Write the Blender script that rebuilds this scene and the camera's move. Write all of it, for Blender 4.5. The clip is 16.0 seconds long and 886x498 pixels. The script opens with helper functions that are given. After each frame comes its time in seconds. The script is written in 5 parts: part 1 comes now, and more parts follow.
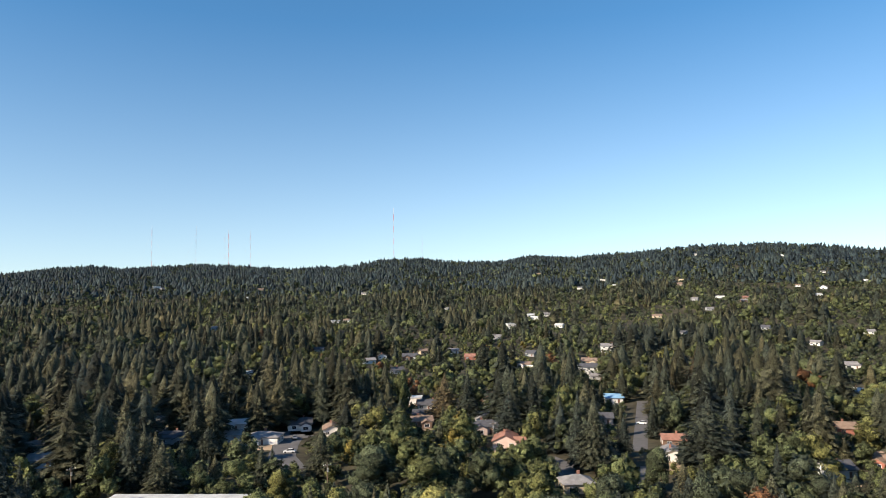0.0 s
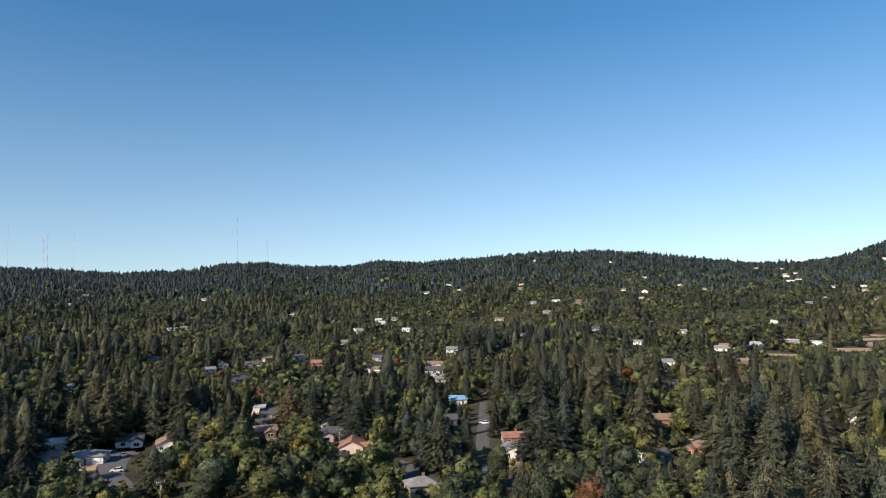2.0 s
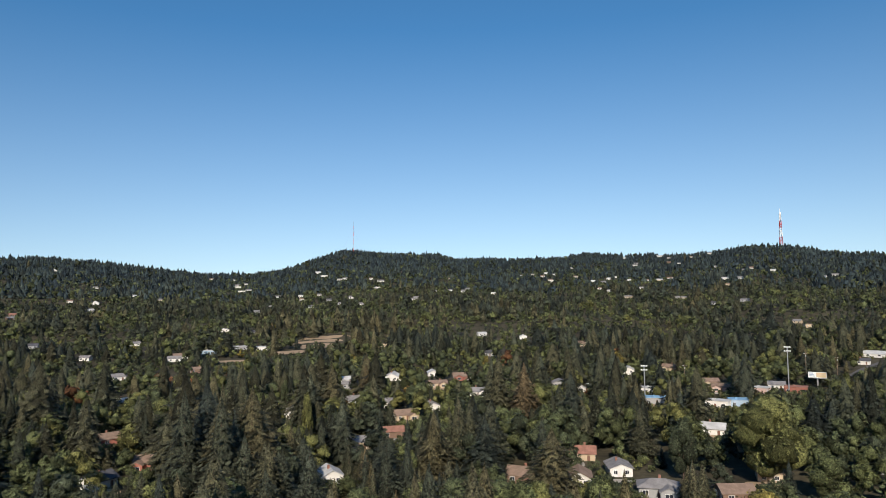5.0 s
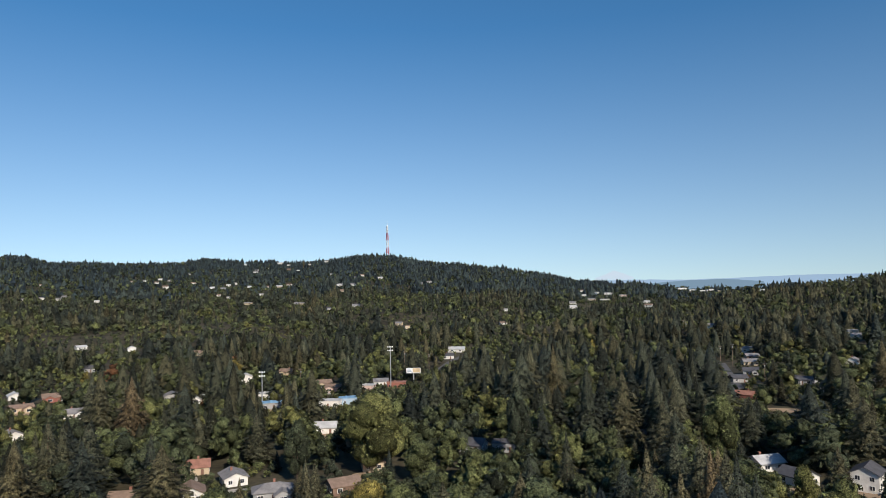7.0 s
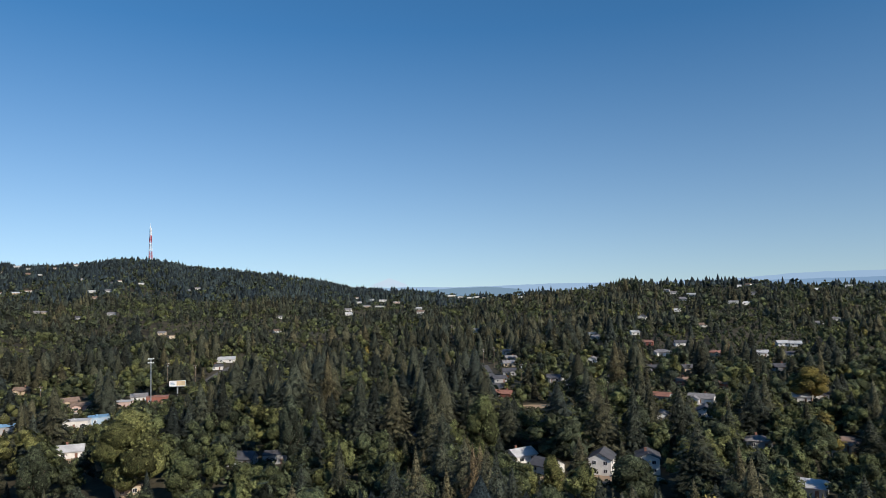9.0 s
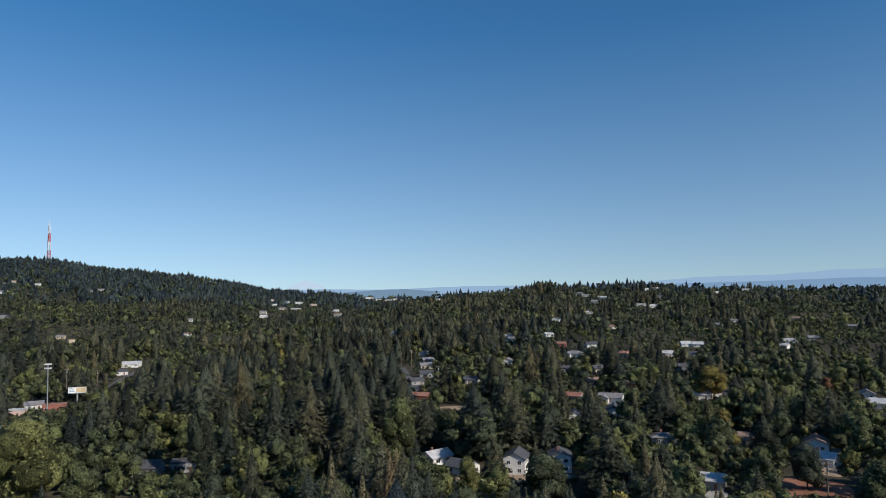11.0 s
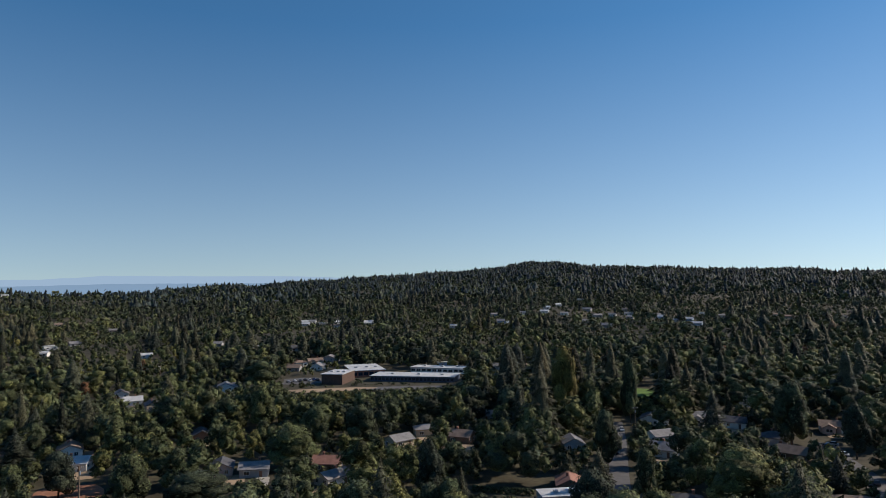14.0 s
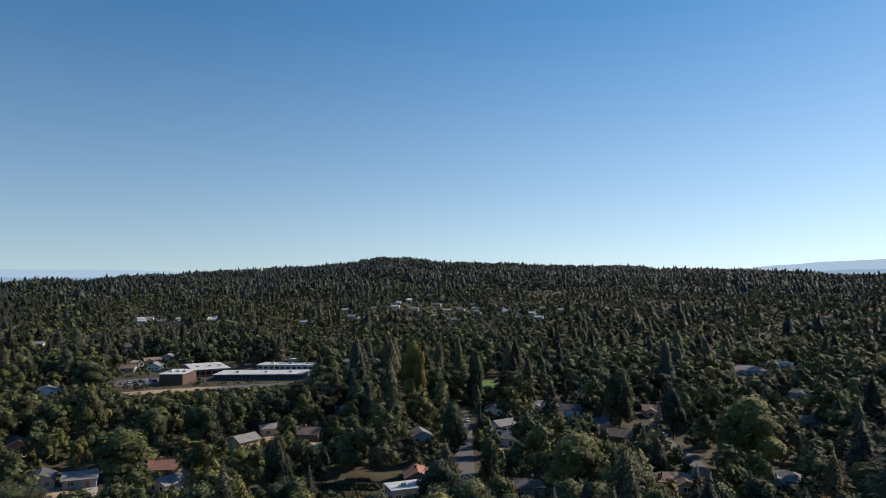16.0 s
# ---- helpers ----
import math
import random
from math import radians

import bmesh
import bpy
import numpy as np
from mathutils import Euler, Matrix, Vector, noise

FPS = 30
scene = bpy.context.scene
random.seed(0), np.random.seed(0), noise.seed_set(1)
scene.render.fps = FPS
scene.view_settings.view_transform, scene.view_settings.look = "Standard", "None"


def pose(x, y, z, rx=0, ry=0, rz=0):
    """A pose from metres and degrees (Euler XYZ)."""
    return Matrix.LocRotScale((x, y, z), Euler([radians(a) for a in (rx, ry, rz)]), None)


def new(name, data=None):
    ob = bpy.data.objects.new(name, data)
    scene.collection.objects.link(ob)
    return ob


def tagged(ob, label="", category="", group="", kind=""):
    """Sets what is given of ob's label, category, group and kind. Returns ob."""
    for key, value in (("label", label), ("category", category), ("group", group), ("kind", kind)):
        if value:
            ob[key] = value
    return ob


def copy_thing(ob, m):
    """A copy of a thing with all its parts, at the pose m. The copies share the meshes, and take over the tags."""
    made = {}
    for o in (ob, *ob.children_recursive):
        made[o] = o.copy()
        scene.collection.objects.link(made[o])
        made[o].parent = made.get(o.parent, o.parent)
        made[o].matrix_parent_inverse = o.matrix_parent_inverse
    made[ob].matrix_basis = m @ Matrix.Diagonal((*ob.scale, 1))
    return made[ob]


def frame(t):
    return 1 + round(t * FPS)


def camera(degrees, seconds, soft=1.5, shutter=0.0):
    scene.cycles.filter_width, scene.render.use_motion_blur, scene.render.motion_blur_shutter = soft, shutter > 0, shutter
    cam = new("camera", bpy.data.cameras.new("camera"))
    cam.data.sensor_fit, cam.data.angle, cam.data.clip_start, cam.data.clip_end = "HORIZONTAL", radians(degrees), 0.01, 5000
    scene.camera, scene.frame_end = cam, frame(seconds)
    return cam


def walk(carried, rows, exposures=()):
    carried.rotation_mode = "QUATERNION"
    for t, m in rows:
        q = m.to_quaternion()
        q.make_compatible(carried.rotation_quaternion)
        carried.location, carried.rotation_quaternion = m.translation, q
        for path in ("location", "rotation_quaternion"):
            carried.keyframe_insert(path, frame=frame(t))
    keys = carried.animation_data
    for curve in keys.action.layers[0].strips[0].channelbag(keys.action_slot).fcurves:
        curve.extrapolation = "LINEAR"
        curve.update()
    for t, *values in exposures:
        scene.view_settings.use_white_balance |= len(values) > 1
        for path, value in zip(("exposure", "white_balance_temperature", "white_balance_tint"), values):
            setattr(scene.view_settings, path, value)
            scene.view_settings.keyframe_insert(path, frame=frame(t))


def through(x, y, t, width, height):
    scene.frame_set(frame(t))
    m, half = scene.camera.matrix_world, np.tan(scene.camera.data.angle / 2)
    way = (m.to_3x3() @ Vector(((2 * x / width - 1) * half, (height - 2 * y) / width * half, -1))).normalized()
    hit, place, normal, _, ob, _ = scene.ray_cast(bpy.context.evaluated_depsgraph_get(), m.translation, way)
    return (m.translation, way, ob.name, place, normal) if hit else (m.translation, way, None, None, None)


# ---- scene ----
EYE = 62.0
cam = camera(65.59, 16.0, soft=0.5)
walk(cam, [
    (0.0, pose(0, 0, EYE, 93.05, 0.69, 0.02)),
    (0.5, pose(0, 0, EYE, 93.13, 0.69, -0.59)),
    (1.0, pose(0, 0, EYE, 93.19, 0.67, -1.59)),
    (1.5, pose(0, 0, EYE, 93.26, 0.70, -5.56)),
    (2.0, pose(0, 0, EYE, 93.29, 0.80, -12.57)),
    (2.5, pose(0, 0, EYE, 93.33, 0.88, -19.51)),
    (3.0, pose(0, 0, EYE, 93.37, 0.91, -25.52)),
    (3.5, pose(0, 0, EYE, 93.42, 0.92, -32.19)),
    (4.0, pose(0, 0, EYE, 93.45, 0.98, -39.43)),
    (4.5, pose(0, 0, EYE, 93.46, 0.98, -47.22)),
    (5.0, pose(0, 0, EYE, 93.46, 1.02, -55.66)),
    (5.2, pose(0, 0, EYE, 93.45, 1.04, -59.14)),
    (7.3, pose(0, 0, EYE, 93.38, 1.43, -89.56)),
    (7.5, pose(0, 0, EYE, 93.40, 1.47, -91.20)),
    (8.0, pose(0, 0, EYE, 93.44, 1.34, -93.55)),
    (8.5, pose(0, 0, EYE, 93.52, 1.26, -96.58)),
    (9.0, pose(0, 0, EYE, 93.53, 1.27, -104.97)),
    (9.2, pose(0, 0, EYE, 93.51, 1.27, -107.23)),
    (11.3, pose(0, 0, EYE, 93.64, 0.98, -113.92)),
    (11.5, pose(0, 0, EYE, 93.55, 0.78, -117.76)),
    (12.0, pose(0, 0, EYE, 93.50, 0.74, -127.47)),
    (12.5, pose(0, 0, EYE, 93.49, 0.74, -138.64)),
    (13.0, pose(0, 0, EYE, 93.36, 0.76, -151.29)),
    (13.5, pose(0, 0, EYE, 93.20, 0.74, -161.77)),
    (14.0, pose(0, 0, EYE, 93.13, 0.70, -167.95)),
    (14.5, pose(0, 0, EYE, 93.07, 0.81, -177.21)),
    (15.0, pose(0, 0, EYE, 93.03, 0.76, -179.23)),
    (15.5, pose(0, 0, EYE, 93.02, 0.71, -179.92)),
    (16.0, pose(0, 0, EYE, 92.63, 0.48, -180.26)),
], exposures=[
    (0.0, 0.68, 7100, 11), (1.5, 0.46, 6950, 11.5), (2.5, 0.28, 6700, 10), (3.5, 0.12, 6650, 10), (5.0, 0.0, 6650, 10.5), (7.5, -0.06, 6500, 11),
    (9.0, -0.1, 6350, 11), (11.5, -0.26, 6050, 10), (12.5, -0.37, 5850, 10), (13.5, -0.25, 6350, 11), (14.5, -0.05, 6850, 12.5), (16.0, 0.08, 6950, 12)])

# ---- light ----
SUN_YAW, SUN_HEIGHT = 121.0, 31.0
world = bpy.data.worlds.new("world")
scene.world = world
world.use_nodes = True
wn = world.node_tree.nodes
sky = wn.new("ShaderNodeTexSky")
sky.sky_type = "NISHITA"
sky.sun_disc = False
sky.sun_elevation, sky.sun_rotation = radians(SUN_HEIGHT), radians(-SUN_YAW)
sky.altitude, sky.air_density, sky.dust_density, sky.ozone_density = 2000, 1.1, 0.6, 3.6
way, lift, unit = wn.new("ShaderNodeTexCoord"), wn.new("ShaderNodeVectorMath"), wn.new("ShaderNodeVectorMath")
lift.operation, unit.operation = "MULTIPLY_ADD", "NORMALIZE"
lift.inputs[1].default_value, lift.inputs[2].default_value = (1, 1, 0.8), (0, 0, 0.05)
world.node_tree.links.new(way.outputs["Generated"], lift.inputs[0])
world.node_tree.links.new(lift.outputs["Vector"], unit.inputs[0])
world.node_tree.links.new(unit.outputs["Vector"], sky.inputs["Vector"])
wn["Background"].inputs["Strength"].default_value = 0.112
clear = wn.new("ShaderNodeHueSaturation")
clear.inputs["Hue"].default_value = 0.495
rise, depth = wn.new("ShaderNodeSeparateXYZ"), wn.new("ShaderNodeMapRange")
depth.inputs["From Max"].default_value = 0.36
depth.inputs["To Min"].default_value, depth.inputs["To Max"].default_value = 0.90, 1.23
world.node_tree.links.new(way.outputs["Generated"], rise.inputs[0])
world.node_tree.links.new(rise.outputs["Z"], depth.inputs["Value"])
world.node_tree.links.new(depth.outputs["Result"], clear.inputs["Saturation"])
world.node_tree.links.new(sky.outputs["Color"], clear.inputs["Color"])
world.node_tree.links.new(clear.outputs["Color"], wn["Background"].inputs["Color"])
sun = new("sun", bpy.data.lights.new("sun", "SUN"))
sun.data.energy, sun.data.angle, sun.data.color = 5.0, radians(0.55), (1.0, 0.90, 0.76)
sun.matrix_basis = pose(0, 0, 300, 90 - SUN_HEIGHT, 0, SUN_YAW + 180)

# ---- materials ----
def mat(name, colour, rough=0.8, vary=0.25, scale=0.6, bump=0.0, metal=0.0, spec=0.3):
    """A surface whose colour wanders at two sizes, with a little relief."""
    m = bpy.data.materials.new(name)
    m.use_nodes = True
    n, l = m.node_tree.nodes, m.node_tree.links
    b = n["Principled BSDF"]
    b.inputs["Roughness"].default_value, b.inputs["Metallic"].default_value = rough, metal
    b.inputs["Specular IOR Level"].default_value = spec
    pos = n.new("ShaderNodeNewGeometry")
    out = None
    for s, k in ((scale, vary), (scale * 9, vary * 0.5)):
        t = n.new("ShaderNodeTexNoise")
        t.inputs["Scale"].default_value, t.inputs["Detail"].default_value = s, 4
        l.new(pos.outputs["Position"], t.inputs["Vector"])
        r = n.new("ShaderNodeMapRange")
        r.inputs["From Min"].default_value, r.inputs["From Max"].default_value = 0.3, 0.7
        r.inputs["To Min"].default_value, r.inputs["To Max"].default_value = 1 - k, 1 + k
        l.new(t.outputs["Fac"], r.inputs["Value"])
        v = n.new("ShaderNodeVectorMath")
        v.operation = "MULTIPLY"
        if out is None:
            v.inputs[0].default_value = colour
        else:
            l.new(out, v.inputs[0])
        l.new(r.outputs["Result"], v.inputs[1])
        out = v.outputs["Vector"]
        last = t
    l.new(out, b.inputs["Base Color"])
    if bump:
        u = n.new("ShaderNodeBump")
        u.inputs["Strength"].default_value, u.inputs["Distance"].default_value = bump, 0.05
        l.new(last.outputs["Fac"], u.inputs["Height"])
        l.new(u.outputs["Normal"], b.inputs["Normal"])
    return m


def foliage(name, stops, single, through=0.2, holes=0.0):
    """Leaves or needles: the hue differs from tree to tree and within a crown; some light comes through."""
    m = bpy.data.materials.new(name)
    m.use_nodes = True
    n, l = m.node_tree.nodes, m.node_tree.links
    b = n["Principled BSDF"]
    b.inputs["Roughness"].default_value, b.inputs["Specular IOR Level"].default_value = 0.7, 0.15
    if single:
        source = n.new("ShaderNodeObjectInfo").outputs["Random"]
    else:
        a = n.new("ShaderNodeAttribute")
        a.attribute_name = "tint"
        source = a.outputs["Fac"]
    ramp = n.new("ShaderNodeValToRGB")
    while len(ramp.color_ramp.elements) < len(stops):
        ramp.color_ramp.elements.new(0.5)
    for e, (p, c) in zip(ramp.color_ramp.elements, stops):
        e.position, e.color = p, (*c, 1)
    l.new(source, ramp.inputs["Fac"])
    pos = n.new("ShaderNodeNewGeometry")
    out = ramp.outputs["Color"]
    for s, k in ((0.25, 0.3), (3.0, 0.85)):
        t = n.new("ShaderNodeTexNoise")
        t.inputs["Scale"].default_value, t.inputs["Detail"].default_value = s, 3
        l.new(pos.outputs["Position"], t.inputs["Vector"])
        r = n.new("ShaderNodeMapRange")
        r.inputs["From Min"].default_value, r.inputs["From Max"].default_value = 0.3, 0.7
        r.inputs["To Min"].default_value, r.inputs["To Max"].default_value = 1 - k, 1 + k
        l.new(t.outputs["Fac"], r.inputs["Value"])
        v = n.new("ShaderNodeVectorMath")
        v.operation = "MULTIPLY"
        l.new(out, v.inputs[0])
        l.new(r.outputs["Result"], v.inputs[1])
        out = v.outputs["Vector"]
    r = n.new("ShaderNodeMapRange")
    r.inputs["To Min"].default_value, r.inputs["To Max"].default_value = 0.32, 1.75
    l.new(pos.outputs["Random Per Island"], r.inputs["Value"])
    v = n.new("ShaderNodeVectorMath")
    v.operation = "MULTIPLY"
    l.new(out, v.inputs[0])
    l.new(r.outputs["Result"], v.inputs[1])
    out = v.outputs["Vector"]
    l.new(out, b.inputs["Base Color"])
    u = n.new("ShaderNodeBump")
    u.inputs["Strength"].default_value, u.inputs["Distance"].default_value = 1.0, 0.45
    l.new(t.outputs["Fac"], u.inputs["Height"])
    l.new(u.outputs["Normal"], b.inputs["Normal"])
    tr = n.new("ShaderNodeBsdfTranslucent")
    l.new(out, tr.inputs["Color"])
    mix = n.new("ShaderNodeMixShader")
    mix.inputs["Fac"].default_value = through
    l.new(b.outputs["BSDF"], mix.inputs[1])
    l.new(tr.outputs["BSDF"], mix.inputs[2])
    if holes:
        h = n.new("ShaderNodeTexNoise")
        h.inputs["Scale"].default_value, h.inputs["Detail"].default_value = 2.6, 2
        l.new(pos.outputs["Position"], h.inputs["Vector"])
        c = n.new("ShaderNodeMath")
        c.operation = "GREATER_THAN"
        c.inputs[1].default_value = holes
        l.new(h.outputs["Fac"], c.inputs[0])
        gap = n.new("ShaderNodeBsdfTransparent")
        cut = n.new("ShaderNodeMixShader")
        l.new(c.outputs["Value"], cut.inputs["Fac"])
        l.new(gap.outputs["BSDF"], cut.inputs[1])
        l.new(mix.outputs["Shader"], cut.inputs[2])
        mix = cut
    l.new(mix.outputs["Shader"], n["Material Output"].inputs["Surface"])
    return m


NEEDLE_HUES = [(0.0, (0.029, 0.036, 0.030)), (0.4, (0.045, 0.050, 0.033)), (0.75, (0.071, 0.068, 0.039)),
               (0.965, (0.090, 0.078, 0.041)), (1.0, (0.107, 0.071, 0.041))]
LEAF_HUES = [(0.0, (0.041, 0.049, 0.033)), (0.35, (0.066, 0.078, 0.038)), (0.65, (0.093, 0.104, 0.041)),
             (0.9, (0.135, 0.130, 0.044)), (0.985, (0.158, 0.122, 0.032)), (1.0, (0.141, 0.067, 0.032))]
# Far conifers: bluish distance haze is mixed into the needle colour
HAZED_NEEDLE_HUES = [(0.0, (0.022, 0.032, 0.039)), (0.4, (0.030, 0.042, 0.042)), (0.75, (0.045, 0.055, 0.044)), (1.0, (0.071, 0.067, 0.044))]
NEEDLES, NEEDLES_HAZED = foliage("needles", NEEDLE_HUES, True, 0.03, 0.44), foliage("needles_hazed", HAZED_NEEDLE_HUES, False, 0.03)
LEAVES, LEAVES_FAR = foliage("leaves", LEAF_HUES, True, 0.05, 0.44), foliage("leaves_far", LEAF_HUES, False, 0.03)
NEEDLES_MID, LEAVES_MID = foliage("needles_mid", NEEDLE_HUES, False, 0.03, 0.44), foliage("leaves_mid", LEAF_HUES, False, 0.05, 0.44)
BARK = mat("bark", (0.11, 0.08, 0.06), 0.9, 0.3, 2.0, 0.4)
SOIL = mat("soil", (0.058, 0.050, 0.030), 0.95, 0.5, 0.05, 0.5)
ASPHALT = mat("asphalt", (0.115, 0.11, 0.11), 0.9, 0.15, 0.3)
DRY = mat("dry_grass", (0.36, 0.26, 0.17), 0.95, 0.2, 0.05)
LAWN = mat("lawn", (0.10, 0.17, 0.035), 0.95, 0.25, 0.2)

# ---- the large structure ----
# Elevation in degrees of the wooded skyline every 2.5 degrees of azimuth, from -212.5 to 35.0
SKYLINE_SOUTH = [
    0.21, 0.21, 0.53, 0.57, 0.69, 0.82, 0.86, 1.13, 1.13, 1.22, 1.25, 1.44, 1.5, 1.53,
    1.96, 1.98, 1.50, 1.37, 1.22, 1.03, 0.96, 0.8, 0.63, 0.55, 0.31, 0.37, 0.19, -0.05,
    -0.0, -0.02, -0.01, 0.13, 0.18, 0.41, 0.68, 0.4, 0.48, 0.81, 0.43, 0.04, -0.1, -0.17,
    -0.17, -0.07, 0.27, 0.31, 0.5, 1.12, 1.62, 1.88,
]
SKYLINE_NORTH = [
    2.23, 2.45, 2.88, 3.05, 2.75, 2.52, 2.61, 2.65, 2.84, 2.54, 2.56, 2.62, 2.63, 3.14,
    3.15, 3.26, 3.47, 2.77, 1.93, 1.71, 1.63, 1.91, 2.19, 2.47, 2.85, 2.92, 2.93, 2.98,
    2.65, 2.51, 2.29, 2.25, 2.41, 1.95, 1.9, 2.07, 2.35, 2.16, 1.76, 1.65, 1.49, 1.7,
    1.79, 1.86, 1.73, 1.54, 1.82, 1.5, 1.22, 1.2,
]
# Distance in metres of that skyline every 10 degrees, from -215 to 35
RIDGE = [2660, 2660, 2660, 2800, 2940, 2660, 2310, 1890, 1610, 1400, 1340, 1750, 2310, 2590,
         2730, 2730, 2730, 2730, 2660, 2660, 2660, 2730, 2800, 2940, 3150, 3220]
AZ_KEYS = np.concatenate([[-325.0], np.linspace(-212.5, 35, 100)])
EL_KEYS = np.array([SKYLINE_NORTH[-1]] + SKYLINE_SOUTH + SKYLINE_NORTH)
RIDGE_AZ = np.concatenate([[-325.0], np.linspace(-215, 35, 26)])
RIDGE_R = np.array([3220.0] + RIDGE)
TREETOP = 12.0


def heading(x, y):
    """Azimuth in degrees, anticlockwise from +y, from -325 to 35."""
    a = np.degrees(np.arctan2(-np.asarray(x, float), np.asarray(y, float)))
    return np.where(a > 35, a - 360, a)


def height(x, y):
    """The ground's height: a flat suburb that rises to wooded ridges."""
    x, y = np.asarray(x, float), np.asarray(y, float)
    r, a = np.hypot(x, y), heading(x, y)
    reach = np.interp(a, RIDGE_AZ, RIDGE_R)
    top = EYE + reach * np.tan(np.radians(np.interp(a, AZ_KEYS, EL_KEYS))) - TREETOP
    s = np.clip((r - 520) / (reach - 520), 0, 1)
    z = top * s ** 1.25
    z = np.where(r > reach, np.maximum(top - (r - reach) * 0.16, -25), z)
    roll = np.clip((r - 420) / 400, 0, 1) * np.clip((reach - r) / 200, 0, 1)
    return z + roll * (3.5 * np.sin(x / 83 + 1.3) * np.sin(y / 97) + 2 * np.sin(x / 41) * np.cos(y / 53 + 0.7))


def spot(az, r):
    """The place r metres away in the direction az."""
    a = radians(az)
    return -r * math.sin(a), r * math.cos(a)


def mesh_of(name, verts, faces, material, tint=None):
    """A mesh from arrays of corners and triangles."""
    verts, faces = np.asarray(verts, np.float32), np.asarray(faces, np.int32)
    me = bpy.data.meshes.new(name)
    me.vertices.add(len(verts))
    me.vertices.foreach_set("co", verts.ravel())
    k = faces.shape[1]
    me.loops.add(faces.size)
    me.loops.foreach_set("vertex_index", faces.ravel())
    me.polygons.add(len(faces))
    me.polygons.foreach_set("loop_start", np.arange(0, faces.size, k, dtype=np.int32))
    if tint is not None:
        me.attributes.new("tint", "FLOAT", "POINT").data.foreach_set("value", np.asarray(tint, np.float32))
    me.materials.append(material)
    me.update(calc_edges=True)
    return me


# ---- ground ----
rings = np.concatenate([np.linspace(0, 500, 26), np.linspace(520, 3400, 97), np.linspace(3450, 4950, 16)])
spokes = np.radians(np.arange(0, 360, 1.25))
gx, gy = -np.outer(rings, np.sin(spokes)), np.outer(rings, np.cos(spokes))
gv = np.stack([gx, gy, height(gx, gy)], -1).reshape(-1, 3)
ni, nj = len(rings), len(spokes)
ii, jj = np.meshgrid(np.arange(ni - 1), np.arange(nj), indexing="ij")
q = np.stack([ii * nj + jj, (ii + 1) * nj + jj, (ii + 1) * nj + (jj + 1) % nj, ii * nj + (jj + 1) % nj], -1).reshape(-1, 4)[:, ::-1]
ground = new("ground", mesh_of("ground", gv, q, SOIL))
tagged(ground, "brown soil and dry grass under a wooded suburb", "ground", kind="structure")

# ---- trees ----
rng = np.random.default_rng(7)


def conifer_crown(sprays, width, droop, seed, size=1.0):
    """Sprays of needles all over an uneven cone with a dark core, for a tree 1 high."""
    g = np.random.default_rng(seed)
    v, f = [], []
    low, swell, phase = 0.05 + 0.06 * g.random(), g.uniform(0.55, 0.82), g.uniform(0, 6.28)
    for _ in range(sprays):
        s = 1 - math.sqrt(1 - 0.985 * g.random())
        a = g.uniform(0, 6.283)
        lobe = 1 + 0.16 * math.sin(3 * a + phase + 7 * s) + 0.10 * math.sin(23 * s + 2 * a)
        r = width * (1 - s) ** swell * lobe * g.uniform(0.62, 1.06) * min(1.0, 0.72 + 2.2 * s)
        z = low + (0.98 - low) * s + g.uniform(-0.012, 0.012)
        b = a + g.normal() * 0.35
        out = Vector((math.cos(b), math.sin(b), g.normal() * 0.25 - droop)).normalized()
        side = Vector((-math.sin(b), math.cos(b), g.normal() * 0.35)).normalized()
        half = size * width * (0.10 + 0.17 * (1 - s)) * g.uniform(0.7, 1.25)
        wide = half * g.uniform(0.38, 0.62)
        p = Vector((math.cos(a) * r, math.sin(a) * r, z))
        sag = Vector((0, 0, -0.45 * wide))
        n = len(v)
        v.extend([tuple(p - out * half), tuple(p + side * wide + sag), tuple(p + out * half * 0.9), tuple(p - side * wide + sag)])
        f.extend([(n, n + 1, n + 2), (n, n + 2, n + 3)])
    n, rim = len(v), 7
    for s in (0.0, 0.35, 0.7):
        for k in range(rim):
            a, r = 2 * math.pi * k / rim + s, width * 0.62 * (1 - s) ** swell * g.uniform(0.8, 1.15)
            v.append((math.cos(a) * r, math.sin(a) * r, low + 0.03 + 0.9 * s))
    v.append((0, 0, 1.0))
    for k in range(rim):
        m = (k + 1) % rim
        for o in (n, n + rim):
            f.extend([(o + k, o + m, o + rim + m), (o + k, o + rim + m, o + rim + k)])
        f.append((n + 2 * rim + k, n + 2 * rim + m, n + 3 * rim))
    return np.array(v), np.array(f)


def conifer_far(levels, per, width, seed):
    """Ragged skirts of boughs, for a far conifer 1 high."""
    g = np.random.default_rng(seed)
    v, f = [], []
    for i in range(levels):
        t = i / levels
        z0 = 0.1 + 0.8 * t
        z1 = min(1.0, z0 + 1.5 / levels)
        reach = width * (1.0 - t ** 1.6)
        n = len(v)
        v.append((0, 0, z1 if i < levels - 1 else 1.0))
        for k in range(per):
            a = 2 * math.pi * (k + 0.3 * g.random()) / per + i
            r = reach * (g.uniform(0.8, 1.3) if k % 2 else g.uniform(0.45, 0.9))
            v.append((math.cos(a) * r, math.sin(a) * r, z0 + g.uniform(-0.09, 0.05)))
        for k in range(per):
            f.append((n, n + 1 + k, n + 1 + (k + 1) % per))
    return np.array(v), np.array(f)


def ball(cuts):
    b = bmesh.new()
    bmesh.ops.create_icosphere(b, subdivisions=cuts, radius=1)
    b.verts.index_update()
    v, f = np.array([p.co[:] for p in b.verts]), np.array([[p.index for p in q.verts] for q in b.faces])
    b.free()
    return v, f


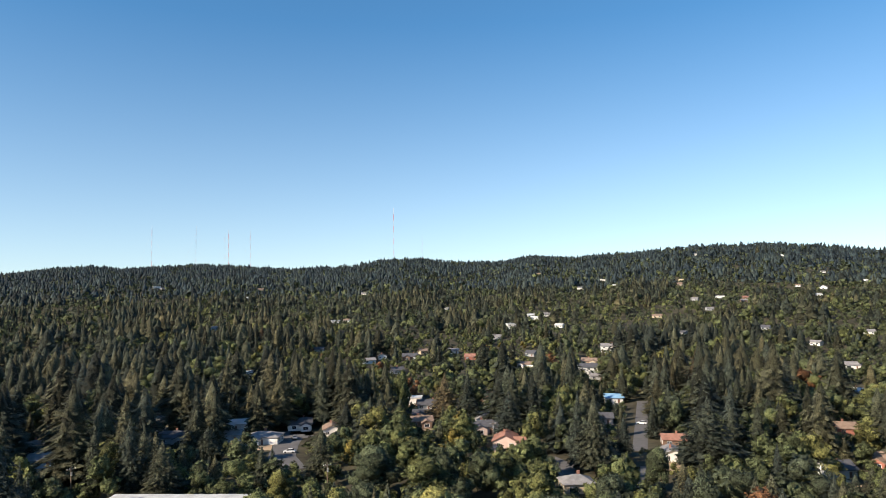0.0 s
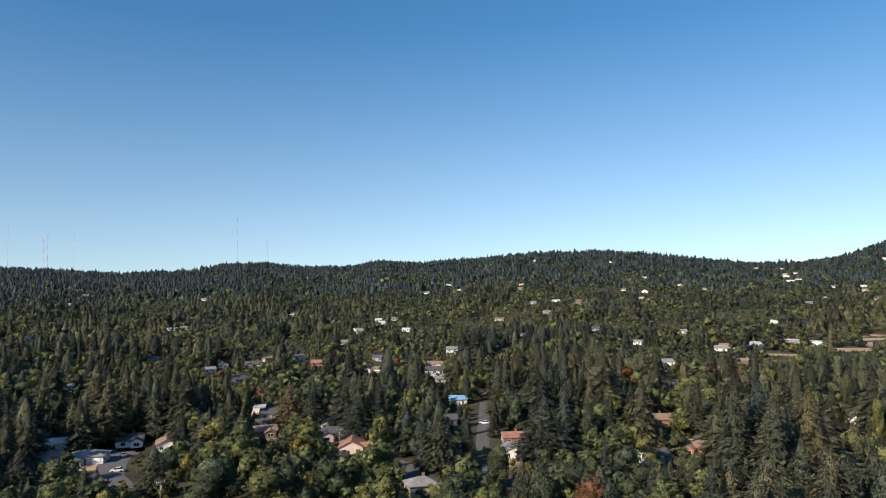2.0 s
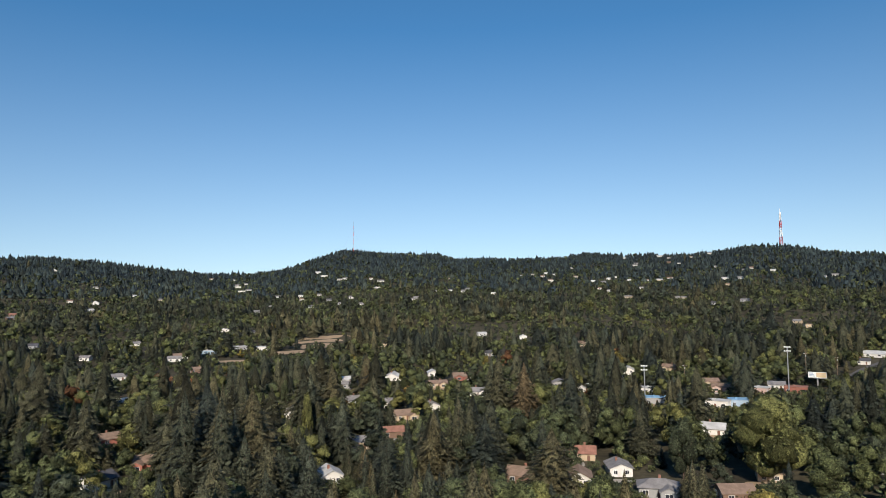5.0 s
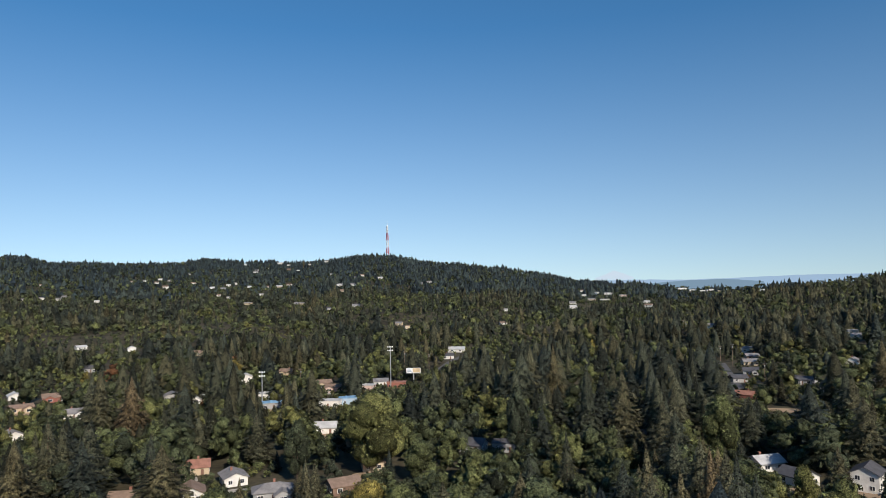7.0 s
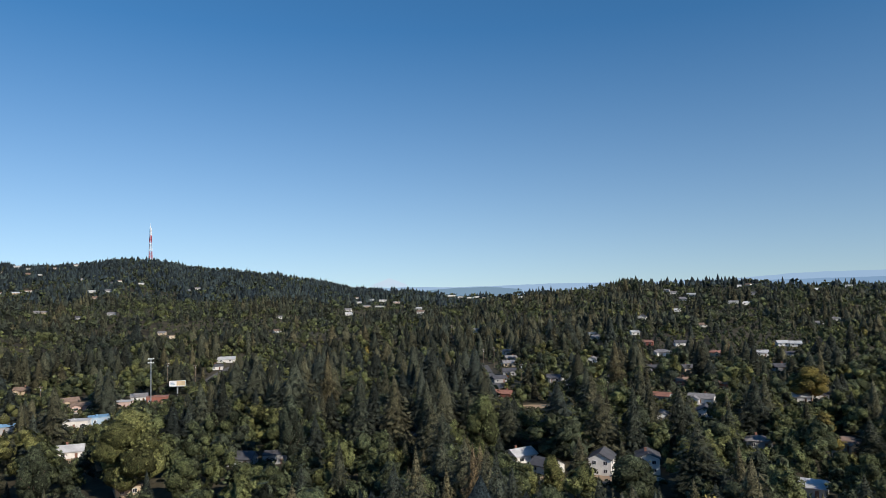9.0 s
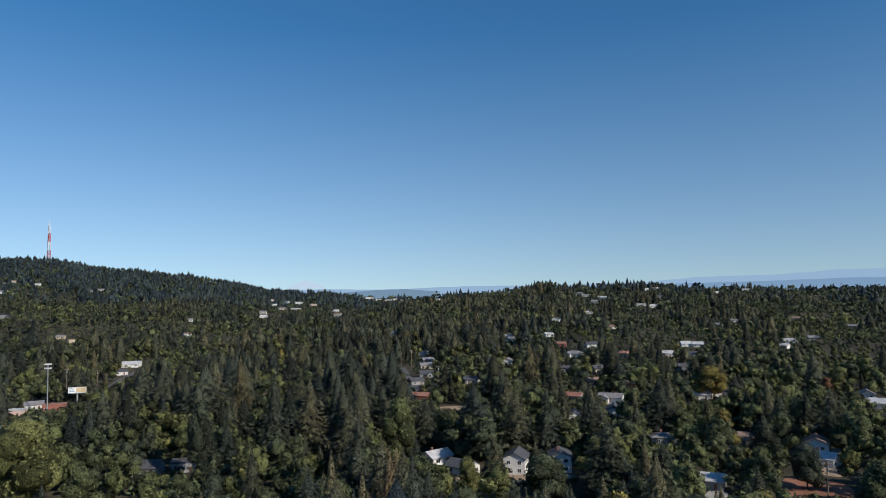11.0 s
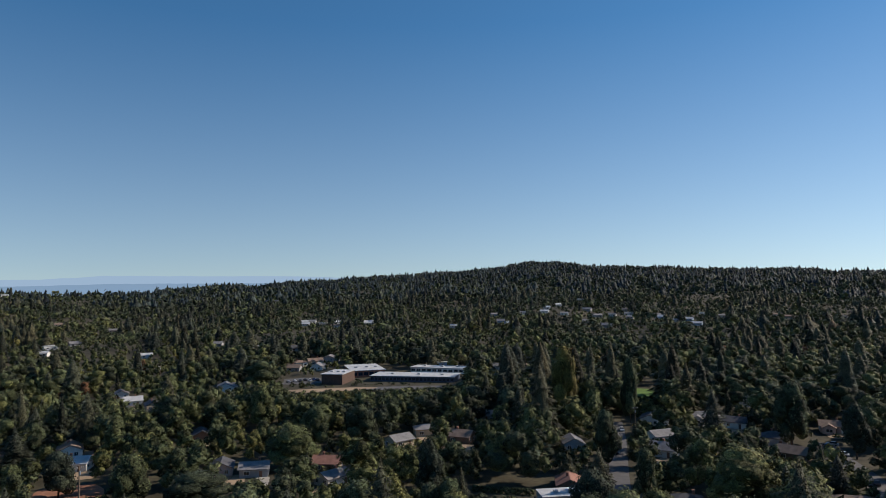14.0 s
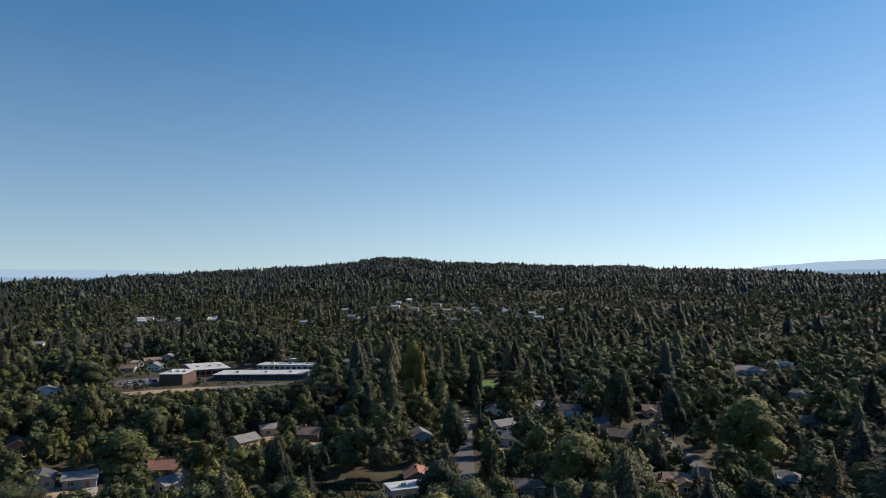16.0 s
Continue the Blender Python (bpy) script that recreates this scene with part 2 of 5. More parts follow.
ICO_V, ICO_F = ball(1)
ROUND_V, ROUND_F = ball(2)


def leafy_crown(blobs, cards, size, wide, seed):
    """Leaf clumps over several rounded boughs, for a broadleaf tree 1 high."""
    g = np.random.default_rng(seed)
    v, f = [], []
    for i in range(blobs):
        t = (i + 0.5) / blobs
        a = i * 2.4 + g.uniform(-0.4, 0.4)
        z = 0.22 + 0.60 * t
        off = wide * (0.62 * math.sin(math.pi * min(0.95, 0.25 + 0.75 * t)) + 0.02) * g.uniform(0.6, 1.1)
        if i == blobs - 1:
            off *= 0.3
        c = np.array([math.cos(a) * off, math.sin(a) * off, z])
        rad = np.array([wide * 0.5, wide * 0.5, 0.18]) * g.uniform(0.75, 1.15) * (1.25 if blobs < 5 else 1.0)
        cv, cf = (ROUND_V, ROUND_F) if blobs > 5 else (ICO_V, ICO_F)
        n = len(v)
        v.extend(map(tuple, cv * (0.70 + 0.30 * g.random((len(cv), 1))) * rad + c))
        f.extend(map(tuple, cf + n))
        for k in range(cards):
            d = g.normal(size=3)
            d /= np.linalg.norm(d)
            if d[2] < -0.45:
                d[2] *= -1
            p = c + d * rad * g.uniform(0.85, 1.12)
            nrm = d + g.normal(size=3) * 0.55 + np.array([0, 0, 0.35])
            nrm /= np.linalg.norm(nrm)
            u = np.cross(nrm, g.normal(size=3))
            u /= np.linalg.norm(u)
            w = np.cross(nrm, u)
            s1, s2 = size * g.uniform(0.6, 1.3), size * g.uniform(0.5, 1.1)
            n = len(v)
            v.extend([tuple(p + u * s1), tuple(p + w * s2 - nrm * size * 0.35), tuple(p - u * s1 * 0.8), tuple(p - w * s2 - nrm * size * 0.3)])
            f.extend([(n, n + 1, n + 2), (n, n + 2, n + 3)])
    return np.array(v), np.array(f)


def leafy_tuft(cards, size, wide, seed):
    """A far broadleaf crown: a ragged heap of leaf clumps with gaps, for a tree 1 high."""
    g = np.random.default_rng(seed)
    v, f = [], []
    bumps = g.uniform(0, 6.28, 3)
    for k in range(cards):
        t = (k + 0.5) / cards
        up = 1 - 1.5 * t
        a = k * 2.4 + g.uniform(-0.5, 0.5)
        side = math.sqrt(max(0.05, 1 - up * up))
        swell = 1 + 0.25 * math.sin(2 * a + bumps[0]) + 0.18 * math.sin(3 * a + bumps[1] + 4 * t)
        d = np.array([math.cos(a) * side, math.sin(a) * side, up])
        p = d * np.array([wide, wide, 0.36]) * swell * g.uniform(0.65, 1.0) + np.array([0, 0, 0.56])
        nrm = d + g.normal(size=3) * 0.4
        nrm /= np.linalg.norm(nrm)
        u = np.cross(nrm, g.normal(size=3))
        u /= np.linalg.norm(u)
        w = np.cross(nrm, u)
        s1, s2 = size * g.uniform(0.7, 1.35), size * g.uniform(0.6, 1.1)
        n = len(v)
        v.extend([tuple(p + u * s1 - nrm * size * 0.3), tuple(p + w * s2 - nrm * size * 0.45), tuple(p - u * s1 * 0.8), tuple(p - w * s2 - nrm * size * 0.35)])
        f.extend([(n, n + 1, n + 2), (n, n + 2, n + 3)])
    return np.array(v), np.array(f)


def scatter(step, r0, r1, a0=-217.0, a1=36.0):
    """Uneven spots about step metres apart in the sector between two distances."""
    n = int(2 * r1 / step) + 2
    k = (np.arange(n) - n / 2) * step
    x, y = np.meshgrid(k, k)
    x = (x + np.where(np.arange(n)[:, None] % 2 == 0, 0, step / 2)).ravel() + rng.uniform(-0.42, 0.42, n * n) * step
    y = y.ravel() + rng.uniform(-0.42, 0.42, n * n) * step
    r, a = np.hypot(x, y), heading(x, y)
    ok = (r >= r0) & (r < r1) & (a > a0) & (a < a1)
    ok &= r < np.interp(a, RIDGE_AZ, RIDGE_R) + 60
    return x[ok], y[ok]


CLEAR = []      # x, y, radius kept free of trunks
MARKS = []      # azimuth, distance, height, width, kind of the trees that stand out
SIGHT = []      # azimuth, half width, distance, elevation: low planting only in front of these


def plant(x, y, bushes=False):
    """Kind, height, width and hue of the trees on these spots; spots that are kept free fall out."""
    n = len(x)
    r, a = np.hypot(x, y), heading(x, y)
    stand = np.sin(x / 57 + 0.4 + 1.3 * np.sin(y / 91)) * np.sin(y / 63 + 1.1 + 1.2 * np.sin(x / 77))
    grove = 1.1 * stand + 0.6 * np.sin(x / 21 + y / 27 + 2 * np.sin(y / 45)) * np.sin(y / 19 - x / 33)
    bright = np.sin(x / 41 - y / 58 + 1.7 * np.sin(x / 67)) * np.sin(y / 37 + 0.8)
    share = np.interp(a, [-217, -165, -145, -130, -105, -60, -40, -26, 0, 35], [0.11, 0.11, 0.13, 0.27, 0.40, 0.32, 0.28, 0.36, 0.32, 0.50])
    share = share + np.interp(r, [300, 450, 700, 1100, 1700, 2300], [0.0, -0.08, 0.0, 0.06, 0.14, 0.32]) + np.interp(a, [-217, -150, -125], [0.26, 0.26, 0.42]) * grove
    needle = (rng.random(n) < share) & (not bushes)
    tall = np.where(needle, rng.normal(21.5, 5.5, n), rng.normal(15.5, 3.4, n)) * (1 + 0.16 * grove)
    tall = np.clip(tall * np.interp(r, [300, 450, 700, 1600, 2400], [1.0, 0.9, 0.66, 0.58, 0.76]), 5, 38)
    tall *= np.where(~needle & (a < -148) & (r > 300) & (r < 680), 1.28, 1)
    if bushes:
        tall = rng.uniform(1.8, 5.0, n)
    tall *= np.where(r > 350, np.exp(rng.normal(-0.08, 0.27, n)) * (1 + 0.22 * grove), 1)
    tall = np.minimum(tall, np.where(needle, np.interp(r, [340, 420], [38, 25]), 19 if not bushes else 6))
    ground_z = height(x, y)
    keep = np.ones(n, bool)
    for cx, cy, cr in CLEAR:
        keep &= np.hypot(x - cx, y - cy) > cr + np.where(needle, 2.0, 3.2)
    limit = np.full(n, 99.0)
    for saz, half, sr, sel in SIGHT:
        near = (np.abs(a - saz) < half + np.degrees(2.6 / np.maximum(r, 1))) & (r < sr)
        limit = np.where(near, np.minimum(limit, EYE + r * math.tan(radians(sel)) - ground_z), limit)
    tall = np.where(tall > limit, limit * rng.uniform(0.75, 1.0, n), tall)
    crest = EYE + r * np.tan(np.radians(np.interp(a, AZ_KEYS, EL_KEYS) + 0.03 + 0.5 * rng.random(n) ** 2)) - ground_z
    tall = np.minimum(tall, np.maximum(crest, 4.5))
    needle &= tall > 7
    keep &= (tall > 1.3) & ((limit < 14) | (not bushes))
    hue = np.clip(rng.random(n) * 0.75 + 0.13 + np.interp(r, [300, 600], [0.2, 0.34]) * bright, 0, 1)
    hue = np.where(needle, np.clip(hue * 0.9 + 0.1 * grove, 0, 1) ** 1.1, hue)
    odd = rng.random(n)
    hue = np.where(~needle & (hue > 0.86) & (odd > 0.35), hue * 0.6, hue)
    hue = np.where(needle & (hue > 0.93) & (odd > 0.2), hue * 0.7, hue)
    # Distance haze goes into the colour: hue sinks as trees stand farther off
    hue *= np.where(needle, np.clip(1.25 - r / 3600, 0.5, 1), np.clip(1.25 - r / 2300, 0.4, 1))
    wide = np.where(needle, tall * rng.uniform(0.75, 1.4, n) * np.interp(r, [300, 600, 1800], [1.15, 1.35, 1.2]), tall * rng.uniform(0.85, 1.25, n) * (1.3 if bushes else 1.0))
    return [c[keep] for c in (x, y, ground_z, needle, tall, wide, hue)]


def wood(name, label, shapes, material, x, y, z, tall, wide, hue):
    """Many trees in one mesh, for woods whose trees nobody could count."""
    pick = rng.integers(0, len(shapes), len(x))
    turn = rng.uniform(0, 6.283, len(x))
    vs, fs, ts, base = [], [], [], 0
    for k, (v, f) in enumerate(shapes):
        i = np.nonzero(pick == k)[0]
        c, s = np.cos(turn[i])[:, None], np.sin(turn[i])[:, None]
        px = (c * v[:, 0] - s * v[:, 1]) * wide[i][:, None] + x[i][:, None]
        py = (s * v[:, 0] + c * v[:, 1]) * wide[i][:, None] + y[i][:, None]
        pz = v[:, 2] * tall[i][:, None] + z[i][:, None] - 0.3
        vs.append(np.stack([px, py, pz], -1).reshape(-1, 3))
        fs.append((f[None] + (np.arange(len(i)) * len(v))[:, None, None]).reshape(-1, 3) + base)
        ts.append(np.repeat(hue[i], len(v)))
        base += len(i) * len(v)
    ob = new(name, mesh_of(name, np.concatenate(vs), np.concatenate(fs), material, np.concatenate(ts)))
    return tagged(ob, label, "trees", kind="stuff")

# ---- houses, roads and other built things ----
WALLS = {
    "white": mat("white_paint", (0.70, 0.68, 0.64), 0.6, 0.12, 0.5), "grey": mat("grey_siding", (0.33, 0.33, 0.33), 0.7, 0.1, 0.5),
    "tan": mat("tan_siding", (0.50, 0.40, 0.28), 0.7, 0.1, 0.5), "pink": mat("pink_stucco", (0.62, 0.46, 0.40), 0.8, 0.1, 0.5),
    "blue": mat("blue_siding", (0.32, 0.42, 0.52), 0.7, 0.1, 0.5), "navy": mat("dark_blue_panels", (0.06, 0.08, 0.13), 0.4, 0.15, 0.5), "umber": mat("dark_brown_brick", (0.11, 0.07, 0.055), 0.9, 0.15, 0.8),
    "brown": mat("brown_siding", (0.20, 0.13, 0.095), 0.8, 0.15, 0.5),
    "red": mat("rust_siding", (0.30, 0.12, 0.09), 0.8, 0.15, 0.5), "brick": mat("red_brick", (0.34, 0.15, 0.10), 0.9, 0.15, 0.8)}
ROOFS = {
    "grey": mat("grey_shingle", (0.23, 0.22, 0.22), 0.9, 0.2, 0.6, 0.3), "dark": mat("dark_shingle", (0.085, 0.085, 0.095), 0.9, 0.2, 0.6, 0.3),
    "light": mat("pale_roof_sheet", (0.50, 0.50, 0.50), 0.7, 0.18, 0.3), "brown": mat("brown_shingle", (0.24, 0.17, 0.13), 0.9, 0.2, 0.6, 0.3),
    "terracotta": mat("terracotta_roof", (0.31, 0.155, 0.115), 0.85, 0.2, 0.6, 0.3), "blue": mat("blue_roof_sheet", (0.22, 0.40, 0.58), 0.5, 0.1, 0.5)}
TRIM = mat("white_trim", (0.78, 0.78, 0.76), 0.5, 0.05)
GLASS = mat("window_glass", (0.025, 0.03, 0.04), 0.08, 0.1, 0.4, spec=0.6)
DOOR = mat("door_paint", (0.20, 0.11, 0.08), 0.5, 0.1)
BRICK = mat("chimney_brick", (0.30, 0.15, 0.11), 0.9, 0.2, 2.0)
STEEL = mat("galvanised_steel", (0.50, 0.51, 0.52), 0.45, 0.1, 1.0, metal=0.7)
RUBBER = mat("tyre_rubber", (0.02, 0.02, 0.02), 0.9, 0.1)
WOOD = mat("pole_wood", (0.20, 0.15, 0.11), 0.9, 0.2, 1.5)
MAST_RED = mat("mast_red_paint", (0.55, 0.06, 0.05), 0.5, 0.1)
MAST_WHITE = mat("mast_white_paint", (0.80, 0.80, 0.79), 0.5, 0.05)
CONCRETE = mat("concrete_paving", (0.38, 0.35, 0.31), 0.9, 0.15, 0.4)


def part(name, verts, faces, material, parent, label="", at=None):
    """One mesh under a thing or under a part."""
    me = bpy.data.meshes.new(name)
    me.from_pydata([tuple(p) for p in verts], [], faces)
    me.materials.append(material)
    ob = new(name, me)
    ob.parent = parent
    if at is not None:
        ob.matrix_basis = at
    return tagged(ob, label)


def box(x0, x1, y0, y1, z0, z1):
    v = [(x, y, z) for z in (z0, z1) for y in (y0, y1) for x in (x0, x1)]
    return v, [(0, 2, 3, 1), (4, 5, 7, 6), (0, 1, 5, 4), (2, 6, 7, 3), (0, 4, 6, 2), (1, 3, 7, 5)]


def join(*shapes):
    v, f = [], []
    for a, b in shapes:
        n = len(v)
        v.extend(a)
        f.extend([tuple(i + n for i in q) for q in b])
    return v, f


def prism(profile, x0, x1):
    """A solid with a profile of (y, z) drawn out along x."""
    n = len(profile)
    v = [(x0, y, z) for y, z in profile] + [(x1, y, z) for y, z in profile]
    f = [tuple(range(n))[::-1], tuple(range(n, 2 * n))]
    f += [(i, (i + 1) % n, n + (i + 1) % n, n + i) for i in range(n)]
    return v, f


def tube(p, q, r0, r1, n=8):
    p, q = Vector(p), Vector(q)
    d = (q - p).normalized()
    u = d.orthogonal().normalized()
    w = d.cross(u)
    v = []
    for c, r in ((p, r0), (q, r1)):
        v += [tuple(c + (u * math.cos(2 * math.pi * k / n) + w * math.sin(2 * math.pi * k / n)) * r) for k in range(n)]
    f = [tuple(range(n))[::-1], tuple(range(n, 2 * n))]
    f += [(k, (k + 1) % n, n + (k + 1) % n, n + k) for k in range(n)]
    return v, f


def window(parent, x, y, z, w, h, turn, rim_paint=None):
    """A framed window on a wall; its face looks along local -y, turned by turn."""
    m = pose(x, y, z, 0, 0, turn)
    b = 0.09
    rim = join(box(-w / 2 - b, w / 2 + b, -0.07, 0.02, h / 2, h / 2 + b), box(-w / 2 - b, w / 2 + b, -0.09, 0.02, -h / 2 - b, -h / 2),
               box(-w / 2 - b, -w / 2, -0.07, 0.02, -h / 2, h / 2), box(w / 2, w / 2 + b, -0.07, 0.02, -h / 2, h / 2),
               box(-0.03, 0.03, -0.06, 0.02, -h / 2, h / 2))
    win = part("window", *rim, rim_paint or TRIM, parent, at=m)
    part("pane", *box(-w / 2, w / 2, -0.03, 0.02, -h / 2, h / 2), GLASS, win, "dark window glass")


def clear_for(x, y, radius, az, half, r, el):
    CLEAR.append((x, y, radius))
    SIGHT.append((az, half, r, el))


def house(az, r, turn, long, deep, storeys, kind, wall, roof):
    """A detached house with its roof, windows, door and chimney."""
    g = random.Random(int(az * 10) * 7919 + int(r))
    x, y = spot(az, r)
    z = float(height(x, y))
    tall = 2.6 * storeys + 0.2
    far = r > 620
    shape = {"gable": "gabled", "hip": "hipped", "flat": "flat"}[kind]
    size = "two-storey" if storeys == 2 else "single-storey" if storeys == 1 else "three-storey"
    h = tagged(new("house"), f"{size} {wall} house with a {shape} {roof} roof among trees", "house", "houses of the suburb")
    h.matrix_basis = pose(x, y, z, 0, 0, turn)
    L, D = long / 2, deep / 2
    pitch = g.uniform(0.38, 0.55)
    rise = D * pitch
    o, th = 0.55, 0.2
    if kind == "gable":
        part("wall", *prism([(-D, -2), (D, -2), (D, tall), (0, tall + rise - 0.03), (-D, tall)], -L, L), WALLS[wall], h)
        e = tall - o * pitch
        part("roof", *prism([(-D - o, e), (0, tall + rise), (D + o, e), (D + o, e + th), (0, tall + rise + th), (-D - o, e + th)], -L - o, L + o), ROOFS[roof], h)
    elif kind == "hip":
        part("wall", *box(-L, L, -D, D, -2, tall), WALLS[wall], h)
        k = max(0.4, L - D)
        v = [(-L - o, -D - o, tall), (L + o, -D - o, tall), (L + o, D + o, tall), (-L - o, D + o, tall)]
        v += [(a, b, c + th) for a, b, c in v] + [(-k, 0, tall + rise + th), (k, 0, tall + rise + th)]
        part("roof", v, [(3, 2, 1, 0), (0, 1, 5, 4), (1, 2, 6, 5), (2, 3, 7, 6), (3, 0, 4, 7), (4, 5, 9, 8), (6, 7, 8, 9), (5, 6, 9), (7, 4, 8)], ROOFS[roof], h)
    else:
        tall += 0.6
        part("wall", *box(-L, L, -D, D, -2, tall), WALLS[wall], h)
        part("roof", *join(box(-L - 0.3, L + 0.3, -D - 0.3, D + 0.3, tall, tall + 0.25), box(-L * 0.3, -L * 0.1, -0.8, 0.8, tall + 0.25, tall + 0.9)), ROOFS[roof], h)
    for s in range(storeys):
        zc = 1.5 + 2.6 * s
        n = max(1, min(5, int(long / 3.4)))
        if far:
            n = min(n, 2)
        for i in range(n):
            xc = -L + long * (i + 0.5) / n
            if s == 0 and i == n // 2 and not far:
                part("door", *box(xc - 0.5, xc + 0.5, -D - 0.05, -D + 0.02, 0, 2.05), DOOR, h, "painted front door")
                continue
            window(h, xc, -D, zc, g.uniform(1.1, 1.8), 1.2, 0)
        if not far:
            for i in range(2 if deep > 7 else 1):
                yc = -D + deep * (i + 0.5) / (2 if deep > 7 else 1)
                window(h, -L, yc, zc, 1.2, 1.2, -90)
                window(h, L, yc, zc, 1.2, 1.2, 90)
    if kind != "flat" and g.random() < 0.55 and not far:
        cx = g.uniform(-0.5, 0.5) * L
        part("chimney", *join(box(cx - 0.35, cx + 0.35, 0.3, 0.95, tall, tall + rise + 0.9), box(cx - 0.42, cx + 0.42, 0.22, 1.03, tall + rise + 0.9, tall + rise + 1.0)), BRICK, h)
    if not far and kind != "flat" and long > 11:
        side = L * 0.62
        part("garage_door", *box(side - 1.5, side + 1.5, -D - 0.09, -D + 0.02, 0, 2.1), TRIM, h, "white panelled garage door")
    if not far and kind != "flat" and long > 9.5:
        # a lower wing with its own gable towards the street
        wx, ww, wd = g.choice((-1, 1)) * L * 0.45, min(long * 0.42, 5.5), 3.2
        wt = 2.6
        wr = ww / 2 * 0.5
        prof = [(-ww / 2, -2), (ww / 2, -2), (ww / 2, wt), (0, wt + wr - 0.03), (-ww / 2, wt)]
        turned = pose(wx, -D - wd / 2, 0, 0, 0, 90)
        wing = part("wing_wall", *prism(prof, -wd / 2, wd / 2), WALLS[wall], h, at=turned)
        we = wt - 0.4 * 0.5
        part("wing_roof", *prism([(-ww / 2 - 0.4, we), (0, wt + wr), (ww / 2 + 0.4, we), (ww / 2 + 0.4, we + th), (0, wt + wr + th), (-ww / 2 - 0.4, we + th)],
                                 -wd / 2 - 0.4, wd / 2 + 1.6), ROOFS[roof], h, at=turned)
        window(h, wx, -D - wd, 1.45, min(2.2, ww * 0.5), 1.25, 0)
    if r < 480:
        yard = g.random()
        if yard < 0.75:
            words = "pale concrete driveway before a house" if yard < 0.4 else "dry tan grass yard before a house"
            patch(az + g.uniform(-0.6, 0.6), r - deep * 0.5 - 6, g.uniform(4, 7) if yard < 0.4 else g.uniform(8, 14), g.uniform(9, 13), turn, CONCRETE if yard < 0.4 else DRY, words, False)
    c, s = abs(math.cos(radians(turn - az))), abs(math.sin(radians(turn - az)))
    half = math.degrees((L * c + D * s) * 0.62 / r)
    clear_for(x, y, max(L, D) * (0.68 if r < 350 else 0.6) + 0.6, az, half * 0.88, r, math.degrees(math.atan2(z + tall * (0.72 if r < 350 else 0.75) - EYE, r)))
    return h


def hall(az0, r0, az1, r1, deep, tall, wall, roof, label, bays=0):
    """A long flat-roofed building whose near wall runs between two spots."""
    a, b = Vector((*spot(az0, r0), 0)), Vector((*spot(az1, r1), 0))
    if (b - a).cross(a).z < 0:
        a, b = b, a
    d = b - a
    long = d.length
    h = tagged(new("flat_roofed_building"), label, "building")
    z = float(min(height(a.x, a.y), height(b.x, b.y)))
    turn = math.degrees(math.atan2(d.y, d.x))
    h.matrix_basis = pose(a.x, a.y, z, 0, 0, turn)
    part("wall", *box(0, long, 0, deep, -2, tall), WALLS[wall], h)
    part("roof", *join(box(-0.5, long + 0.5, -0.9, deep + 0.5, tall, tall + 0.35),
                       *[box(long * k - 1, long * k + 1, deep * 0.4, deep * 0.4 + 2, tall + 0.35, tall + 1.3) for k in (0.22, 0.55, 0.83)]), ROOFS[roof], h)
    for i in range(bays):
        xc = long * (i + 0.5) / bays
        window(h, xc, 0, tall * 0.52, long / bays * 0.72, tall * 0.45, 0, WALLS["navy"] if wall in ("navy", "brick") else None)
    mid = (a + b) / 2
    r = mid.length
    steps = int(long / 8) + 1
    for i in range(steps + 1):
        p = a + d * (i / steps)
        q = p + Vector((-d.y, d.x, 0)).normalized() * deep * 0.5
        CLEAR.append((p.x, p.y, 7.0))
        CLEAR.append((q.x, q.y, deep * 0.5 + 1))
    SIGHT.append((float(heading(mid.x, mid.y)), math.degrees(long * 0.5 / r), r - 4, math.degrees(math.atan2(z + 0.8 - EYE, r))))
    return h


def road(width, spots, name="road", label="grey asphalt street between gardens", material=None):
    """A street laid along spots given as azimuth and distance."""
    pts = []
    for (a0, b0), (a1, b1) in zip(spots, spots[1:]):
        p, q = Vector(spot(a0, b0)), Vector(spot(a1, b1))
        n = max(2, int((q - p).length / 6))
        pts += [p.lerp(q, i / n) for i in range(n)]
    pts.append(q)
    v, f = [], []
    for i, p in enumerate(pts):
        d = (pts[min(i + 1, len(pts) - 1)] - pts[max(i - 1, 0)]).normalized()
        n = Vector((-d.y, d.x)) * width / 2
        for s in (-1, 1):
            c = p + n * s
            v.append((c.x, c.y, float(height(p.x, p.y)) + 0.12))
        r = p.length
        CLEAR.append((p.x, p.y, width / 2 + 0.5))
        SIGHT.append((float(heading(p.x, p.y)), math.degrees(width * 0.18 / r), r, math.degrees(math.atan2(float(height(p.x, p.y)) + 6.5 - EYE, r))))
    for i in range(len(pts) - 1):
        f.append((2 * i, 2 * i + 1, 2 * i + 3, 2 * i + 2))
    me = bpy.data.meshes.new(name)
    me.from_pydata(v, [], f)
    me.materials.append(material or ASPHALT)
    return tagged(new(name, me), label, name, kind="structure")


